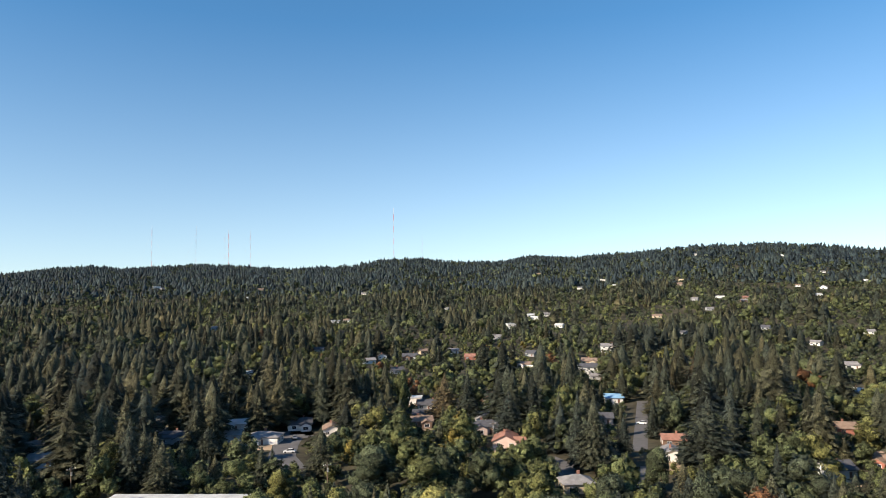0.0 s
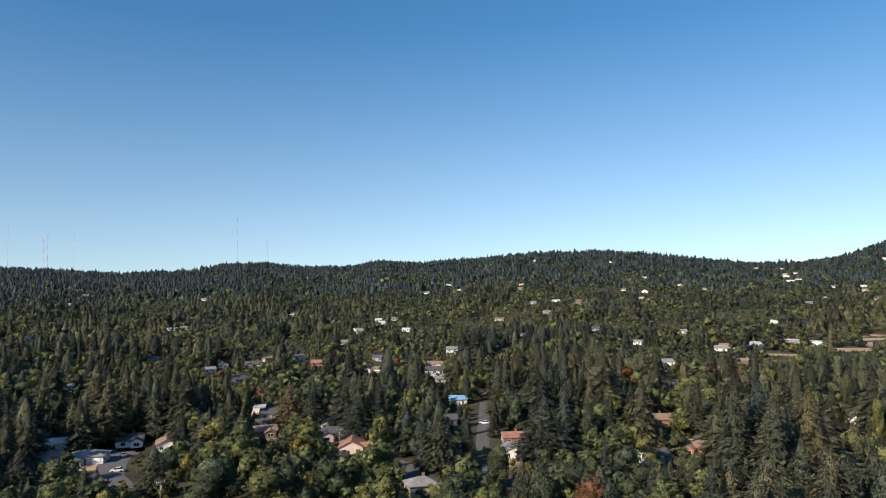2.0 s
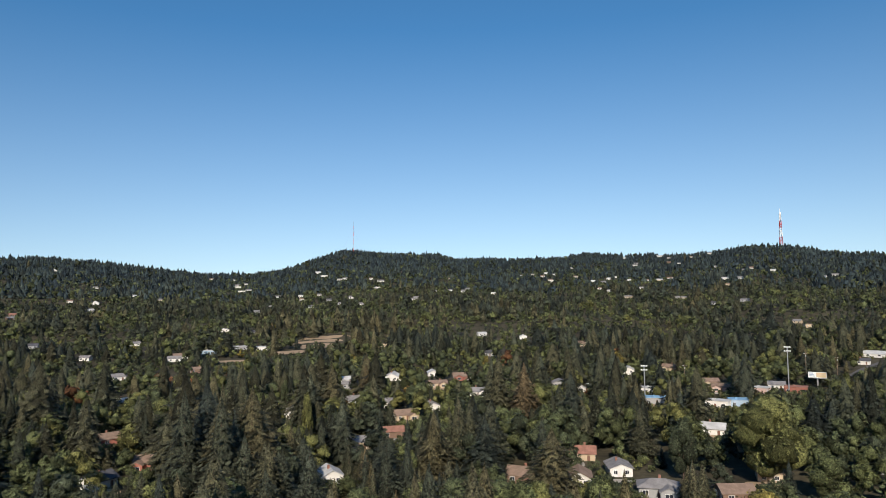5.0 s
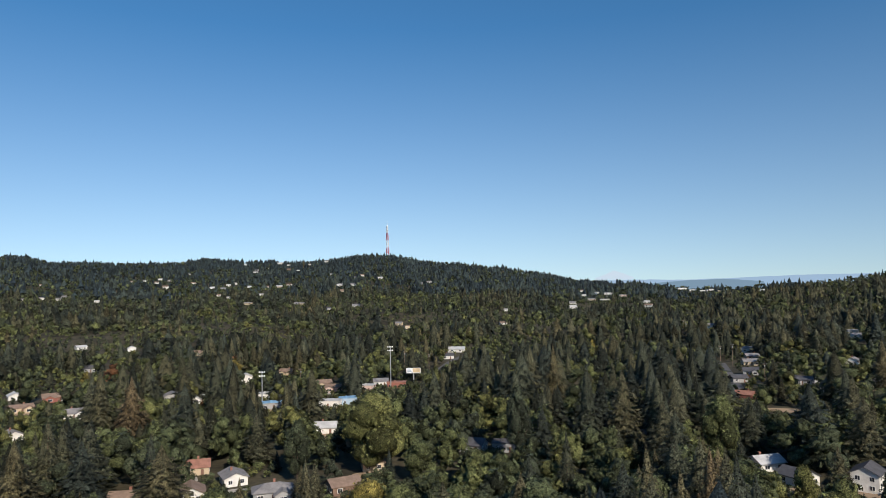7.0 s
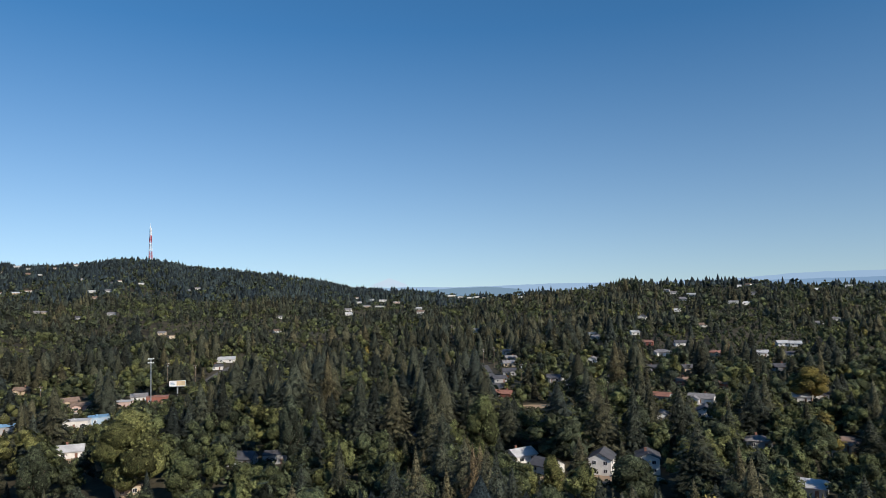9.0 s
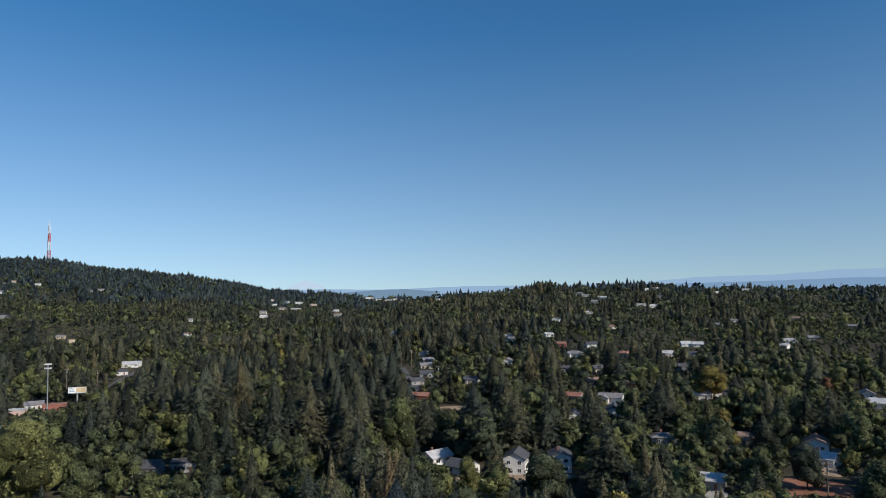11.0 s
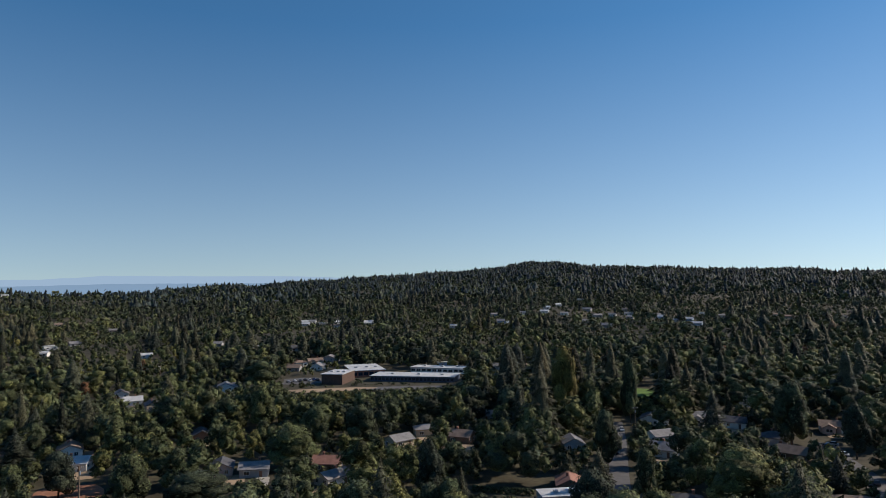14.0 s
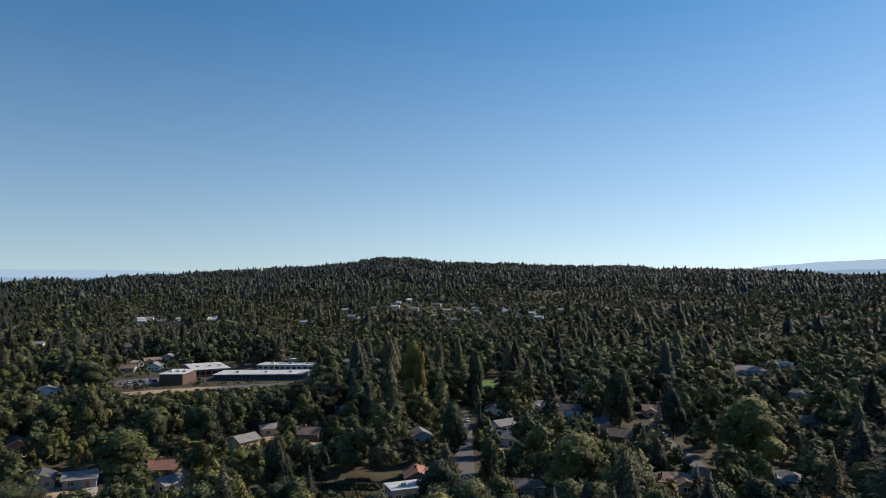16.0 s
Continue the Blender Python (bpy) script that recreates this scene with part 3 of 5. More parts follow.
def patch(az, r, wide, deep, turn, material, label, seen=True):
    """An open piece of ground with a soft outline."""
    x, y = spot(az, r)
    g = random.Random(int(r * 7 + az * 13))
    v = [(x, y, float(height(x, y)) + 0.1)]
    n = 28
    t = radians(turn)
    for ring in (0.5, 1.0):
        for k in range(n):
            a = 2 * math.pi * k / n
            c = max(abs(math.cos(a)), abs(math.sin(a))) ** 0.7
            u, w = math.cos(a) / c * wide / 2 * ring * g.uniform(0.93, 1.05), math.sin(a) / c * deep / 2 * ring * g.uniform(0.93, 1.05)
            px, py = x + u * math.cos(t) - w * math.sin(t), y + u * math.sin(t) + w * math.cos(t)
            v.append((px, py, float(height(px, py)) + 0.1))
    f = [(0, 1 + k, 1 + (k + 1) % n) for k in range(n)]
    f += [(1 + k, 1 + n + k, 1 + n + (k + 1) % n, 1 + (k + 1) % n) for k in range(n)]
    me = bpy.data.meshes.new("pavement")
    me.from_pydata(v, [], f)
    me.materials.append(material)
    short = min(wide, deep)
    m = max(1, int(max(wide, deep) / short + 0.5))
    for i in range(m):
        k = ((i + 0.5) / m - 0.5)
        ux, uy = (wide * k, 0) if wide > deep else (0, deep * k)
        CLEAR.append((x + ux * math.cos(t) - uy * math.sin(t), y + ux * math.sin(t) + uy * math.cos(t), short * 0.52))
    if seen:
        SIGHT.append((az, math.degrees(wide * (0.42 if r < 400 else 0.38) / r), r - deep * (0.2 if r < 450 else 0.45), math.degrees(math.atan2(float(height(x, y)) + (0.5 if r < 300 else 1.3) - EYE, r))))
    return tagged(new("ground_patch", me), label, "ground", kind="structure")


CAR_PAINTS = [mat("car_paint_white", (0.75, 0.75, 0.75), 0.25, 0.03), mat("car_paint_dark", (0.03, 0.03, 0.04), 0.25, 0.03),
              mat("car_paint_silver", (0.42, 0.43, 0.45), 0.3, 0.03, metal=0.5), mat("car_paint_blue", (0.06, 0.10, 0.25), 0.25, 0.03)]
CAR_WORDS = ["white", "black", "silver", "blue"]


def car(az, r, turn, paint):
    c = tagged(new("parked_car"), f"{CAR_WORDS[paint]} car parked on grey asphalt", "car", "parked cars")
    x, y = spot(az, r)
    c.matrix_basis = pose(x, y, float(height(x, y)) + 0.13, 0, 0, turn)
    part("body", *prism([(-2.2, 0.3), (2.2, 0.3), (2.25, 0.7), (1.4, 0.95), (-1.9, 1.0), (-2.25, 0.75)], -0.88, 0.88), CAR_PAINTS[paint], c)
    part("cabin", *prism([(-1.75, 0.98), (1.05, 0.93), (0.35, 1.45), (-1.2, 1.48)], -0.74, 0.74), GLASS, c, "dark car windows")
    part("roof", *box(-0.66, 0.66, -1.15, 0.3, 1.46, 1.52), CAR_PAINTS[paint], c)
    for sx in (-0.86, 0.86):
        for sy in (-1.4, 1.4):
            part("wheel", *tube((sx - 0.1, sy, 0.32), (sx + 0.1, sy, 0.32), 0.32, 0.32, 10), RUBBER, c)
    return c


def pole_light(az, r, tall):
    """A tall steel pole with two rows of floodlights."""
    x, y = spot(az, r)
    p = tagged(new("floodlight_pole"), "tall grey steel pole with two rows of white floodlights", "floodlight", "floodlights")
    p.matrix_basis = pose(x, y, float(height(x, y)), 0, 0, az)
    part("pole", *tube((0, 0, -0.5), (0, 0, tall), 0.38, 0.24), STEEL, p)
    for z in (tall - 0.4, tall - 2.6):
        part("arm", *box(-1.7, 1.7, -0.1, 0.1, z - 0.1, z + 0.1), STEEL, p)
        for k in range(4):
            u = -1.41 + 0.94 * k
            part("lamp", *join(box(u - 0.32, u + 0.32, -0.4, 0.0, z + 0.08, z + 0.7), box(u - 0.26, u + 0.26, -0.46, -0.4, z + 0.14, z + 0.64)), TRIM, p, "white floodlight head")
    SIGHT.append((az, math.degrees(1.0 / r), r, math.degrees(math.atan2(8 - EYE, r))))
    return p


def utility_pole(az, r, tall, lift=5):
    x, y = spot(az, r)
    p = tagged(new("utility_pole"), "weathered wooden utility pole with a crossarm", "utility pole", "utility poles")
    p.matrix_basis = pose(x, y, float(height(x, y)), 0, 0, az + 20)
    part("post", *tube((0, 0, -0.5), (0, 0, tall), 0.22, 0.15), WOOD, p)
    part("crossarm", *box(-1.3, 1.3, -0.07, 0.07, tall - 0.9, tall - 0.72), WOOD, p)
    for u in (-1.15, -0.5, 0.5, 1.15):
        part("insulator", *tube((u, 0, tall - 0.72), (u, 0, tall - 0.42), 0.07, 0.05, 6), TRIM, p)
    part("transformer", *tube((0, -0.45, tall - 2.6), (0, -0.45, tall - 1.5), 0.28, 0.28, 10), STEEL, p)
    SIGHT.append((az, math.degrees(0.8 / r), r, math.degrees(math.atan2(lift - EYE, r))))
    return p


def billboard(az, r, wide, tall, lift):
    x, y = spot(az, r)
    b = tagged(new("billboard"), "roadside billboard with a white and orange panel on a steel post", "billboard")
    b.matrix_basis = pose(x, y, float(height(x, y)), 0, 0, az - 8)
    part("post", *tube((0, 0.4, -0.5), (0, 0.4, lift), 0.45, 0.45), STEEL, b)
    part("panel", *box(-wide / 2, wide / 2, 0, 0.5, lift, lift + tall), TRIM, b, "white panel")
    part("poster", *box(-wide * 0.05, wide * 0.48, -0.05, 0.0, lift + 0.2, lift + tall - 0.2), mat("poster_orange", (0.58, 0.45, 0.28), 0.6, 0.15, 0.4), b, "orange printed half")
    part("printing", *join(*[box(-wide * 0.44, -wide * (0.14 + 0.05 * k), -0.05, 0.0, lift + 0.6 + k * tall * 0.27, lift + 0.6 + k * tall * 0.27 + 0.5) for k in range(3)]), WALLS["blue"], b, "plain blue bars of print")
    part("catwalk", *box(-wide / 2, wide / 2, -1.0, 0.0, lift - 0.3, lift - 0.15), STEEL, b)
    SIGHT.append((az, math.degrees(wide * 0.5 / r), r, math.degrees(math.atan2(lift - 3 - EYE, r))))
    return b


def lattice_tower(az, r, top_el):
    """A red and white lattice tower on the ridge."""
    x, y = spot(az, r)
    z0 = float(height(x, y))
    tall = EYE + r * math.tan(radians(top_el)) - z0
    t = tagged(new("lattice_tower"), "tall red and white lattice radio tower on the wooded ridge", "radio tower")
    t.matrix_basis = pose(x, y, z0, 0, 0, az + 20)
    n = 5
    wide = lambda s: 4.2 * (1 - s) ** 1.1 + 1.5
    for i in range(n):
        s0, s1 = i / n * 0.9, (i + 1) / n * 0.9
        a, b, za, zb = wide(s0), wide(s1), tall * s0, tall * s1
        shapes = []
        for sx, sy in ((1, 1), (1, -1), (-1, -1), (-1, 1)):
            shapes.append(tube((sx * a, sy * a, za), (sx * b, sy * b, zb), 0.75, 0.65, 5))
        ring = [(1, 1), (1, -1), (-1, -1), (-1, 1)]
        for k in range(4):
            p, q = ring[k], ring[(k + 1) % 4]
            shapes.append(tube((p[0] * a, p[1] * a, za), (q[0] * b, q[1] * b, zb), 0.36, 0.36, 4))
            shapes.append(tube((q[0] * a, q[1] * a, za), (p[0] * b, p[1] * b, zb), 0.36, 0.36, 4))
            shapes.append(tube((p[0] * b, p[1] * b, zb), (q[0] * b, q[1] * b, zb), 0.3, 0.3, 4))
        part("lattice_section", *join(*shapes), MAST_RED if i % 2 else MAST_WHITE, t, "red painted lattice" if i % 2 else "white painted lattice")
    part("antenna", *tube((0, 0, tall * 0.9), (0, 0, tall), 0.7, 0.35), MAST_WHITE, t)
    for k in (0.72, 0.8):
        for sx, sy in ((1, 1), (1, -1), (-1, -1), (-1, 1)):
            part("antenna_panel", *box(sx * 2.2 - 0.4, sx * 2.2 + 0.4, sy * 2.2 - 0.4, sy * 2.2 + 0.4, tall * k, tall * k + 4), MAST_WHITE, t)
    return t


def radio_mast(az, r, top_el, thick):
    x, y = spot(az, r)
    z0 = float(height(x, y))
    tall = EYE + r * math.tan(radians(top_el)) - z0
    t = tagged(new("radio_mast"), "thin guyed radio mast rising over the wooded ridge", "radio mast", "radio masts")
    t.matrix_basis = pose(x, y, z0)
    n = 9
    for i in range(n):
        part("mast_section", *tube((0, 0, tall * i / n), (0, 0, tall * (i + 1) / n), thick * (1.1 if i % 2 else 0.9), thick * (1.1 if i % 2 else 0.9), 6), MAST_RED if i % 2 else STEEL, t)
    for k in range(3):
        a = 2.1 * k
        part("guy_wire", *tube((0, 0, tall * 0.85), (math.cos(a) * tall * 0.4, math.sin(a) * tall * 0.4, -4), 0.05, 0.05, 4), STEEL, t)
    return t


# masts and towers on the ridges
lattice_tower(-81.96, 2702, 5.72)
radio_mast(22.97, 3010, 4.86, 0.55)
radio_mast(19.77, 3052, 4.92, 0.35)
radio_mast(17.33, 3052, 4.65, 0.65)
radio_mast(17.6, 3080, 4.35, 0.35)
radio_mast(15.66, 3010, 4.62, 0.40)
radio_mast(4.08, 2772, 6.47, 0.65)
radio_mast(1.72, 2772, 4.3, 0.30)
radio_mast(-48.3, 2646, 5.88, 0.50)

# streets
road(10, [(12.3, 300.8), (12.9, 280.5), (13.2, 262.5), (12.4, 243.2)])
road(5.5, [(-15.9, 379.8), (-15.8, 335.0), (-15.6, 267.8)])
road(7, [(-16.4, 245.8), (-16.2, 212.0)])
road(7, [(-8.3, 252.5), (-9.7, 242.2), (-10.1, 225.8)])
road(7, [(-108.2, 584.0), (-108.6, 526.0), (-109.4, 434.5)])
road(6.5, [(-181.7, 323.5), (-181.9, 284.5), (-181.9, 236.8), (-182.0, 203.8)])
road(7.5, [(-196.5, 306.0), (-197.5, 281.5), (-199.3, 256.5), (-201.4, 221.0)])
road(8, [(-85.8, 516.2), (-86.9, 564.0), (-88.0, 602.0)])
road(7, [(-203.6, 442.8), (-205.2, 468.5)])

# houses: azimuth, distance, turn, length, depth, storeys, roof shape, wall, roof
house(14.5, 289.0, -4, 12.8, 8.0, 1, "hip", "white", "grey")
house(16.6, 320.5, 5, 12.2, 7.4, 1, "gable", "white", "light")
house(11.8, 311.8, 15, 10.0, 7.4, 1, "gable", "white", "dark")
house(21.0, 302.2, 3, 13.4, 8.3, 1, "gable", "grey", "dark")
house(17.2, 297.0, 14, 9.2, 7.4, 1, "gable", "blue", "grey")
house(9.2, 297.8, 99, 9.5, 7.4, 1, "gable", "white", "brown")
house(22.3, 341.2, 7, 9.2, 7.4, 1, "gable", "tan", "grey")
house(30.4, 309.0, 41, 9.2, 7.4, 1, "gable", "white", "grey")
house(29.9, 284.8, 13, 9.2, 7.4, 1, "gable", "blue", "grey")
house(2.6, 368.2, -2, 9.2, 7.4, 1, "flat", "white", "light")
house(1.3, 350.8, 2, 11.3, 7.4, 1, "gable", "white", "dark")
house(1.5, 325.8, -2, 12.3, 7.4, 1, "gable", "tan", "dark")
house(2.0, 309.0, 6, 10.0, 7.4, 1, "gable", "brown", "brown")
house(-3.3, 295.8, 7, 14.0, 8.3, 1, "hip", "pink", "dark")
house(-3.0, 317.5, 17, 10.9, 7.4, 1, "gable", "white", "grey")
house(-5.0, 271.0, 80, 12.4, 9.2, 1, "gable", "pink", "terracotta")
house(-13.4, 616.0, -7, 13.4, 8.3, 2, "gable", "white", "grey")
house(-11.7, 491.8, -3, 13.1, 8.1, 2, "gable", "white", "dark")
house(-11.9, 546.0, -21, 12.4, 7.4, 1, "gable", "tan", "brown")
house(-6.8, 530.0, -29, 13.1, 7.7, 1, "gable", "white", "brown")
house(-5.6, 796.0, 15, 11.8, 7.5, 2, "flat", "white", "light")
house(-4.4, 694.0, -13, 9.0, 7.5, 1, "gable", "grey", "grey")
house(-17.2, 624.0, -25, 9.2, 7.4, 1, "gable", "white", "light")
house(6.2, 560.0, 23, 9.5, 7.4, 1, "gable", "white", "grey")
house(5.1, 586.0, 97, 9.5, 7.4, 1, "gable", "white", "dark")
house(2.8, 578.0, 2, 12.7, 7.9, 1, "gable", "brown", "dark")
house(8.9, 916.0, 21, 12.2, 7.5, 1, "flat", "white", "light")
house(6.6, 1464.0, -14, 15.2, 9.4, 1, "gable", "white", "grey")
house(22.6, 1782.0, 32, 16.8, 12.0, 2, "flat", "white", "light")
house(14.9, 1704.0, 9, 16.9, 12.0, 1, "gable", "tan", "brown")
house(-0.2, 1092.0, -18, 9.0, 7.5, 1, "gable", "white", "grey")
house(-21.8, 1124.0, -15, 15.8, 10.9, 1, "flat", "white", "light")
house(-23.6, 1086.0, -5, 11.3, 7.5, 1, "gable", "brown", "grey")
house(-11.2, 1454.0, -24, 17.0, 12.0, 1, "gable", "white", "grey")
house(-18.9, 1376.0, -13, 16.7, 11.3, 1, "gable", "tan", "brown")
house(-28.9, 1322.0, 56, 15.8, 11.8, 1, "gable", "white", "grey")
house(-31.6, 782.0, -21, 9.3, 7.5, 1, "gable", "white", "grey")
house(-30.5, 554.0, -21, 9.2, 7.4, 1, "gable", "white", "grey")
house(-30.5, 435.5, -43, 9.2, 7.4, 1, "gable", "grey", "light")
house(-10.6, 214.0, 4, 9.2, 7.4, 1, "hip", "tan", "grey")
house(-12.7, 318.5, -6, 9.2, 7.4, 1, "gable", "pink", "dark")
house(-18.2, 281.0, -10, 9.2, 7.4, 1, "gable", "brown", "terracotta")
house(-18.0, 258.5, 80, 9.5, 7.4, 1, "gable", "white", "grey")
house(-29.2, 255.2, 9, 9.2, 7.4, 1, "gable", "white", "dark")
house(-3.5, 374.2, 8, 9.2, 7.4, 1, "gable", "brown", "terracotta")
house(-30.0, 327.0, -13, 9.2, 7.4, 1, "gable", "red", "brown")
house(-7.6, 880.0, -25, 9.0, 7.5, 1, "gable", "white", "light")
house(-8.5, 932.0, 7, 9.0, 7.5, 1, "gable", "white", "grey")
house(-2.2, 572.0, -7, 9.2, 7.4, 1, "gable", "red", "terracotta")
house(-27.2, 1332.0, -28, 9.9, 7.5, 1, "gable", "white", "brown")
house(-32.6, 274.2, -48, 9.9, 7.4, 1, "gable", "red", "brown")
house(-34.8, 666.0, -26, 11.8, 7.5, 1, "gable", "white", "brown")
house(-36.9, 700.0, -46, 13.5, 7.5, 1, "flat", "blue", "light")
house(-39.2, 732.0, -23, 14.6, 11.9, 1, "flat", "grey", "light")
house(-41.0, 718.0, -51, 14.6, 10.6, 1, "flat", "white", "light")
house(-36.0, 574.0, -33, 9.2, 7.4, 1, "gable", "brown", "brown")
house(-50.7, 708.0, -55, 14.6, 8.3, 1, "flat", "tan", "brown")
house(-47.6, 478.8, -43, 9.2, 7.4, 1, "gable", "white", "light")
house(-47.9, 453.8, -61, 9.2, 7.4, 1, "gable", "grey", "grey")
house(-51.4, 490.2, 31, 13.8, 9.8, 1, "gable", "white", "light")
house(-54.7, 509.8, 41, 9.5, 7.4, 1, "gable", "white", "light")
house(-55.1, 449.2, -44, 11.0, 7.4, 1, "gable", "tan", "brown")
house(-57.2, 484.8, -54, 13.8, 8.2, 1, "gable", "red", "brown")
house(-48.3, 391.8, -30, 9.2, 7.4, 1, "gable", "grey", "grey")
house(-50.8, 378.0, -64, 9.2, 7.4, 1, "gable", "white", "grey")
house(-52.4, 339.0, -37, 10.9, 7.4, 1, "gable", "tan", "brown")
house(-54.6, 361.5, 47, 9.5, 7.4, 1, "gable", "white", "grey")
house(-48.5, 282.0, -43, 9.2, 7.4, 1, "gable", "tan", "grey")
house(-51.3, 300.2, -47, 9.2, 7.4, 1, "gable", "brown", "terracotta")
house(-46.2, 233.2, 55, 9.5, 7.4, 1, "gable", "white", "light")
house(-43.3, 359.0, 54, 9.5, 7.4, 1, "gable", "white", "grey")
house(-38.1, 882.0, -56, 13.1, 7.5, 1, "flat", "white", "light")
house(-39.1, 1928.0, -53, 17.0, 12.0, 2, "flat", "white", "light")
house(-39.9, 1812.0, -52, 16.0, 10.0, 1, "gable", "white", "grey")
house(-42.2, 1564.0, -26, 13.8, 8.6, 1, "gable", "white", "grey")
house(-41.5, 1246.0, -58, 9.0, 7.5, 1, "gable", "white", "grey")
house(-47.0, 1176.0, -56, 9.6, 7.5, 1, "gable", "grey", "grey")
house(-48.1, 1226.0, -48, 9.1, 7.5, 1, "gable", "white", "grey")
house(-50.2, 1426.0, -35, 16.5, 9.5, 1, "flat", "white", "light")
house(-50.5, 1606.0, -30, 14.3, 8.9, 1, "gable", "white", "grey")
house(-48.8, 1150.0, -40, 9.0, 7.5, 1, "gable", "white", "grey")
house(-44.1, 1350.0, -57, 9.0, 7.5, 1, "gable", "white", "brown")
house(-45.5, 1384.0, -44, 9.2, 7.5, 1, "gable", "white", "grey")
house(-56.3, 1398.0, -47, 12.4, 7.7, 1, "gable", "white", "grey")
house(-57.2, 1404.0, -77, 14.6, 9.0, 1, "gable", "white", "grey")
house(-53.4, 1212.0, -46, 9.0, 7.5, 1, "gable", "grey", "grey")
house(-38.8, 2372.0, -45, 17.0, 10.9, 1, "gable", "white", "grey")
house(-62.2, 742.0, 30, 9.6, 7.5, 1, "gable", "white", "light")
house(-59.4, 616.0, -52, 10.4, 7.4, 1, "gable", "grey", "dark")
house(-58.4, 410.2, -57, 11.6, 7.4, 1, "gable", "white", "grey")
house(-65.0, 447.2, 26, 11.4, 8.1, 1, "gable", "grey", "grey")
house(-67.3, 428.8, -81, 10.5, 7.4, 1, "gable", "white", "light")
house(-70.5, 493.8, 19, 11.4, 8.1, 2, "gable", "white", "light")
house(-73.7, 530.0, -90, 10.0, 7.4, 1, "gable", "tan", "brown")
house(-72.1, 424.0, -73, 9.6, 7.4, 1, "flat", "white", "light")
house(-72.6, 388.0, -71, 13.2, 7.4, 1, "flat", "grey", "blue")
house(-76.5, 460.0, -64, 10.5, 7.4, 1, "gable", "tan", "brown")
house(-77.4, 441.0, -82, 10.9, 7.4, 1, "gable", "pink", "brown")
house(-80.1, 438.0, -101, 9.2, 7.4, 1, "flat", "pink", "light")
house(-81.2, 459.0, -80, 9.2, 7.4, 1, "gable", "white", "grey")
house(-77.0, 383.8, -90, 12.4, 7.4, 1, "flat", "white", "light")
house(-78.5, 390.2, -68, 9.6, 7.4, 1, "flat", "blue", "blue")
house(-82.5, 446.8, -87, 11.9, 7.4, 1, "flat", "red", "terracotta")
house(-83.5, 864.0, -65, 9.0, 7.5, 1, "flat", "tan", "brown")
house(-86.8, 592.0, -91, 9.2, 7.4, 1, "gable", "white", "dark")
house(-87.5, 636.0, -94, 15.0, 9.3, 1, "gable", "white", "light")
house(-76.7, 313.8, -83, 9.2, 7.4, 1, "gable", "white", "light")
house(-66.7, 259.5, -68, 9.2, 7.4, 1, "gable", "tan", "terracotta")
house(-61.9, 228.0, -80, 9.2, 7.4, 1, "gable", "brown", "brown")
house(-66.4, 226.8, 25, 9.5, 7.4, 1, "gable", "white", "brown")
house(-69.5, 241.0, 31, 9.5, 7.4, 1, "gable", "white", "grey")
house(-72.5, 218.8, -70, 11.6, 7.4, 1, "hip", "grey", "grey")
house(-80.4, 246.8, 15, 9.5, 7.4, 1, "gable", "tan", "brown")
house(-78.0, 220.2, -58, 9.2, 7.4, 1, "gable", "brown", "brown")
house(-45.9, 1844.0, -31, 17.0, 12.0, 2, "flat", "white", "light")
house(-47.1, 1630.0, -36, 12.1, 7.5, 1, "gable", "white", "grey")
house(-44.8, 1186.0, -46, 9.0, 7.5, 1, "gable", "white", "grey")
house(-53.1, 1188.0, -60, 9.0, 7.5, 1, "gable", "white", "grey")
house(-55.1, 1338.0, -66, 9.0, 7.5, 1, "gable", "white", "grey")
house(-71.3, 2188.0, -79, 17.0, 12.0, 1, "gable", "white", "grey")
house(-74.6, 2372.0, -69, 17.0, 12.0, 1, "flat", "white", "light")
house(-77.4, 1988.0, -74, 13.2, 8.2, 1, "gable", "white", "grey")
house(-79.1, 1564.0, -97, 16.2, 10.0, 1, "gable", "white", "grey")
house(-81.4, 1752.0, -84, 16.8, 10.4, 1, "gable", "white", "light")
house(-85.4, 1672.0, -90, 16.8, 10.8, 1, "gable", "white", "grey")
house(-73.2, 1710.0, -64, 17.0, 11.0, 1, "gable", "tan", "light")
house(-70.7, 1246.0, -89, 13.0, 8.0, 1, "gable", "tan", "grey")
house(-68.4, 1380.0, -83, 9.2, 7.5, 1, "gable", "white", "brown")
house(-69.2, 1324.0, -69, 9.0, 7.5, 1, "gable", "white", "grey")
house(-71.7, 1420.0, -76, 10.5, 7.5, 1, "gable", "white", "grey")
house(-64.8, 1954.0, -58, 13.1, 8.1, 1, "gable", "white", "grey")
house(-66.6, 1730.0, -74, 11.5, 7.5, 1, "gable", "white", "brown")
house(-78.2, 1422.0, -92, 10.5, 7.5, 1, "gable", "tan", "brown")
house(-74.9, 1240.0, -56, 9.2, 7.5, 1, "gable", "tan", "grey")
house(-39.4, 1726.0, -55, 16.9, 12.0, 1, "flat", "white", "light")
house(-39.0, 2034.0, -49, 17.0, 12.0, 1, "gable", "white", "grey")
house(-34.4, 646.0, -41, 10.5, 7.5, 1, "gable", "white", "grey")
house(-107.7, 820.0, -111, 9.7, 7.5, 2, "gable", "white", "grey")
house(-110.2, 636.0, -103, 14.0, 8.3, 2, "hip", "white", "grey")
house(-110.3, 574.0, -93, 11.8, 7.4, 1, "gable", "tan", "grey")
house(-109.4, 471.0, -87, 9.2, 7.4, 1, "gable", "grey", "dark")
house(-109.8, 403.8, -126, 9.2, 7.4, 1, "gable", "red", "terracotta")
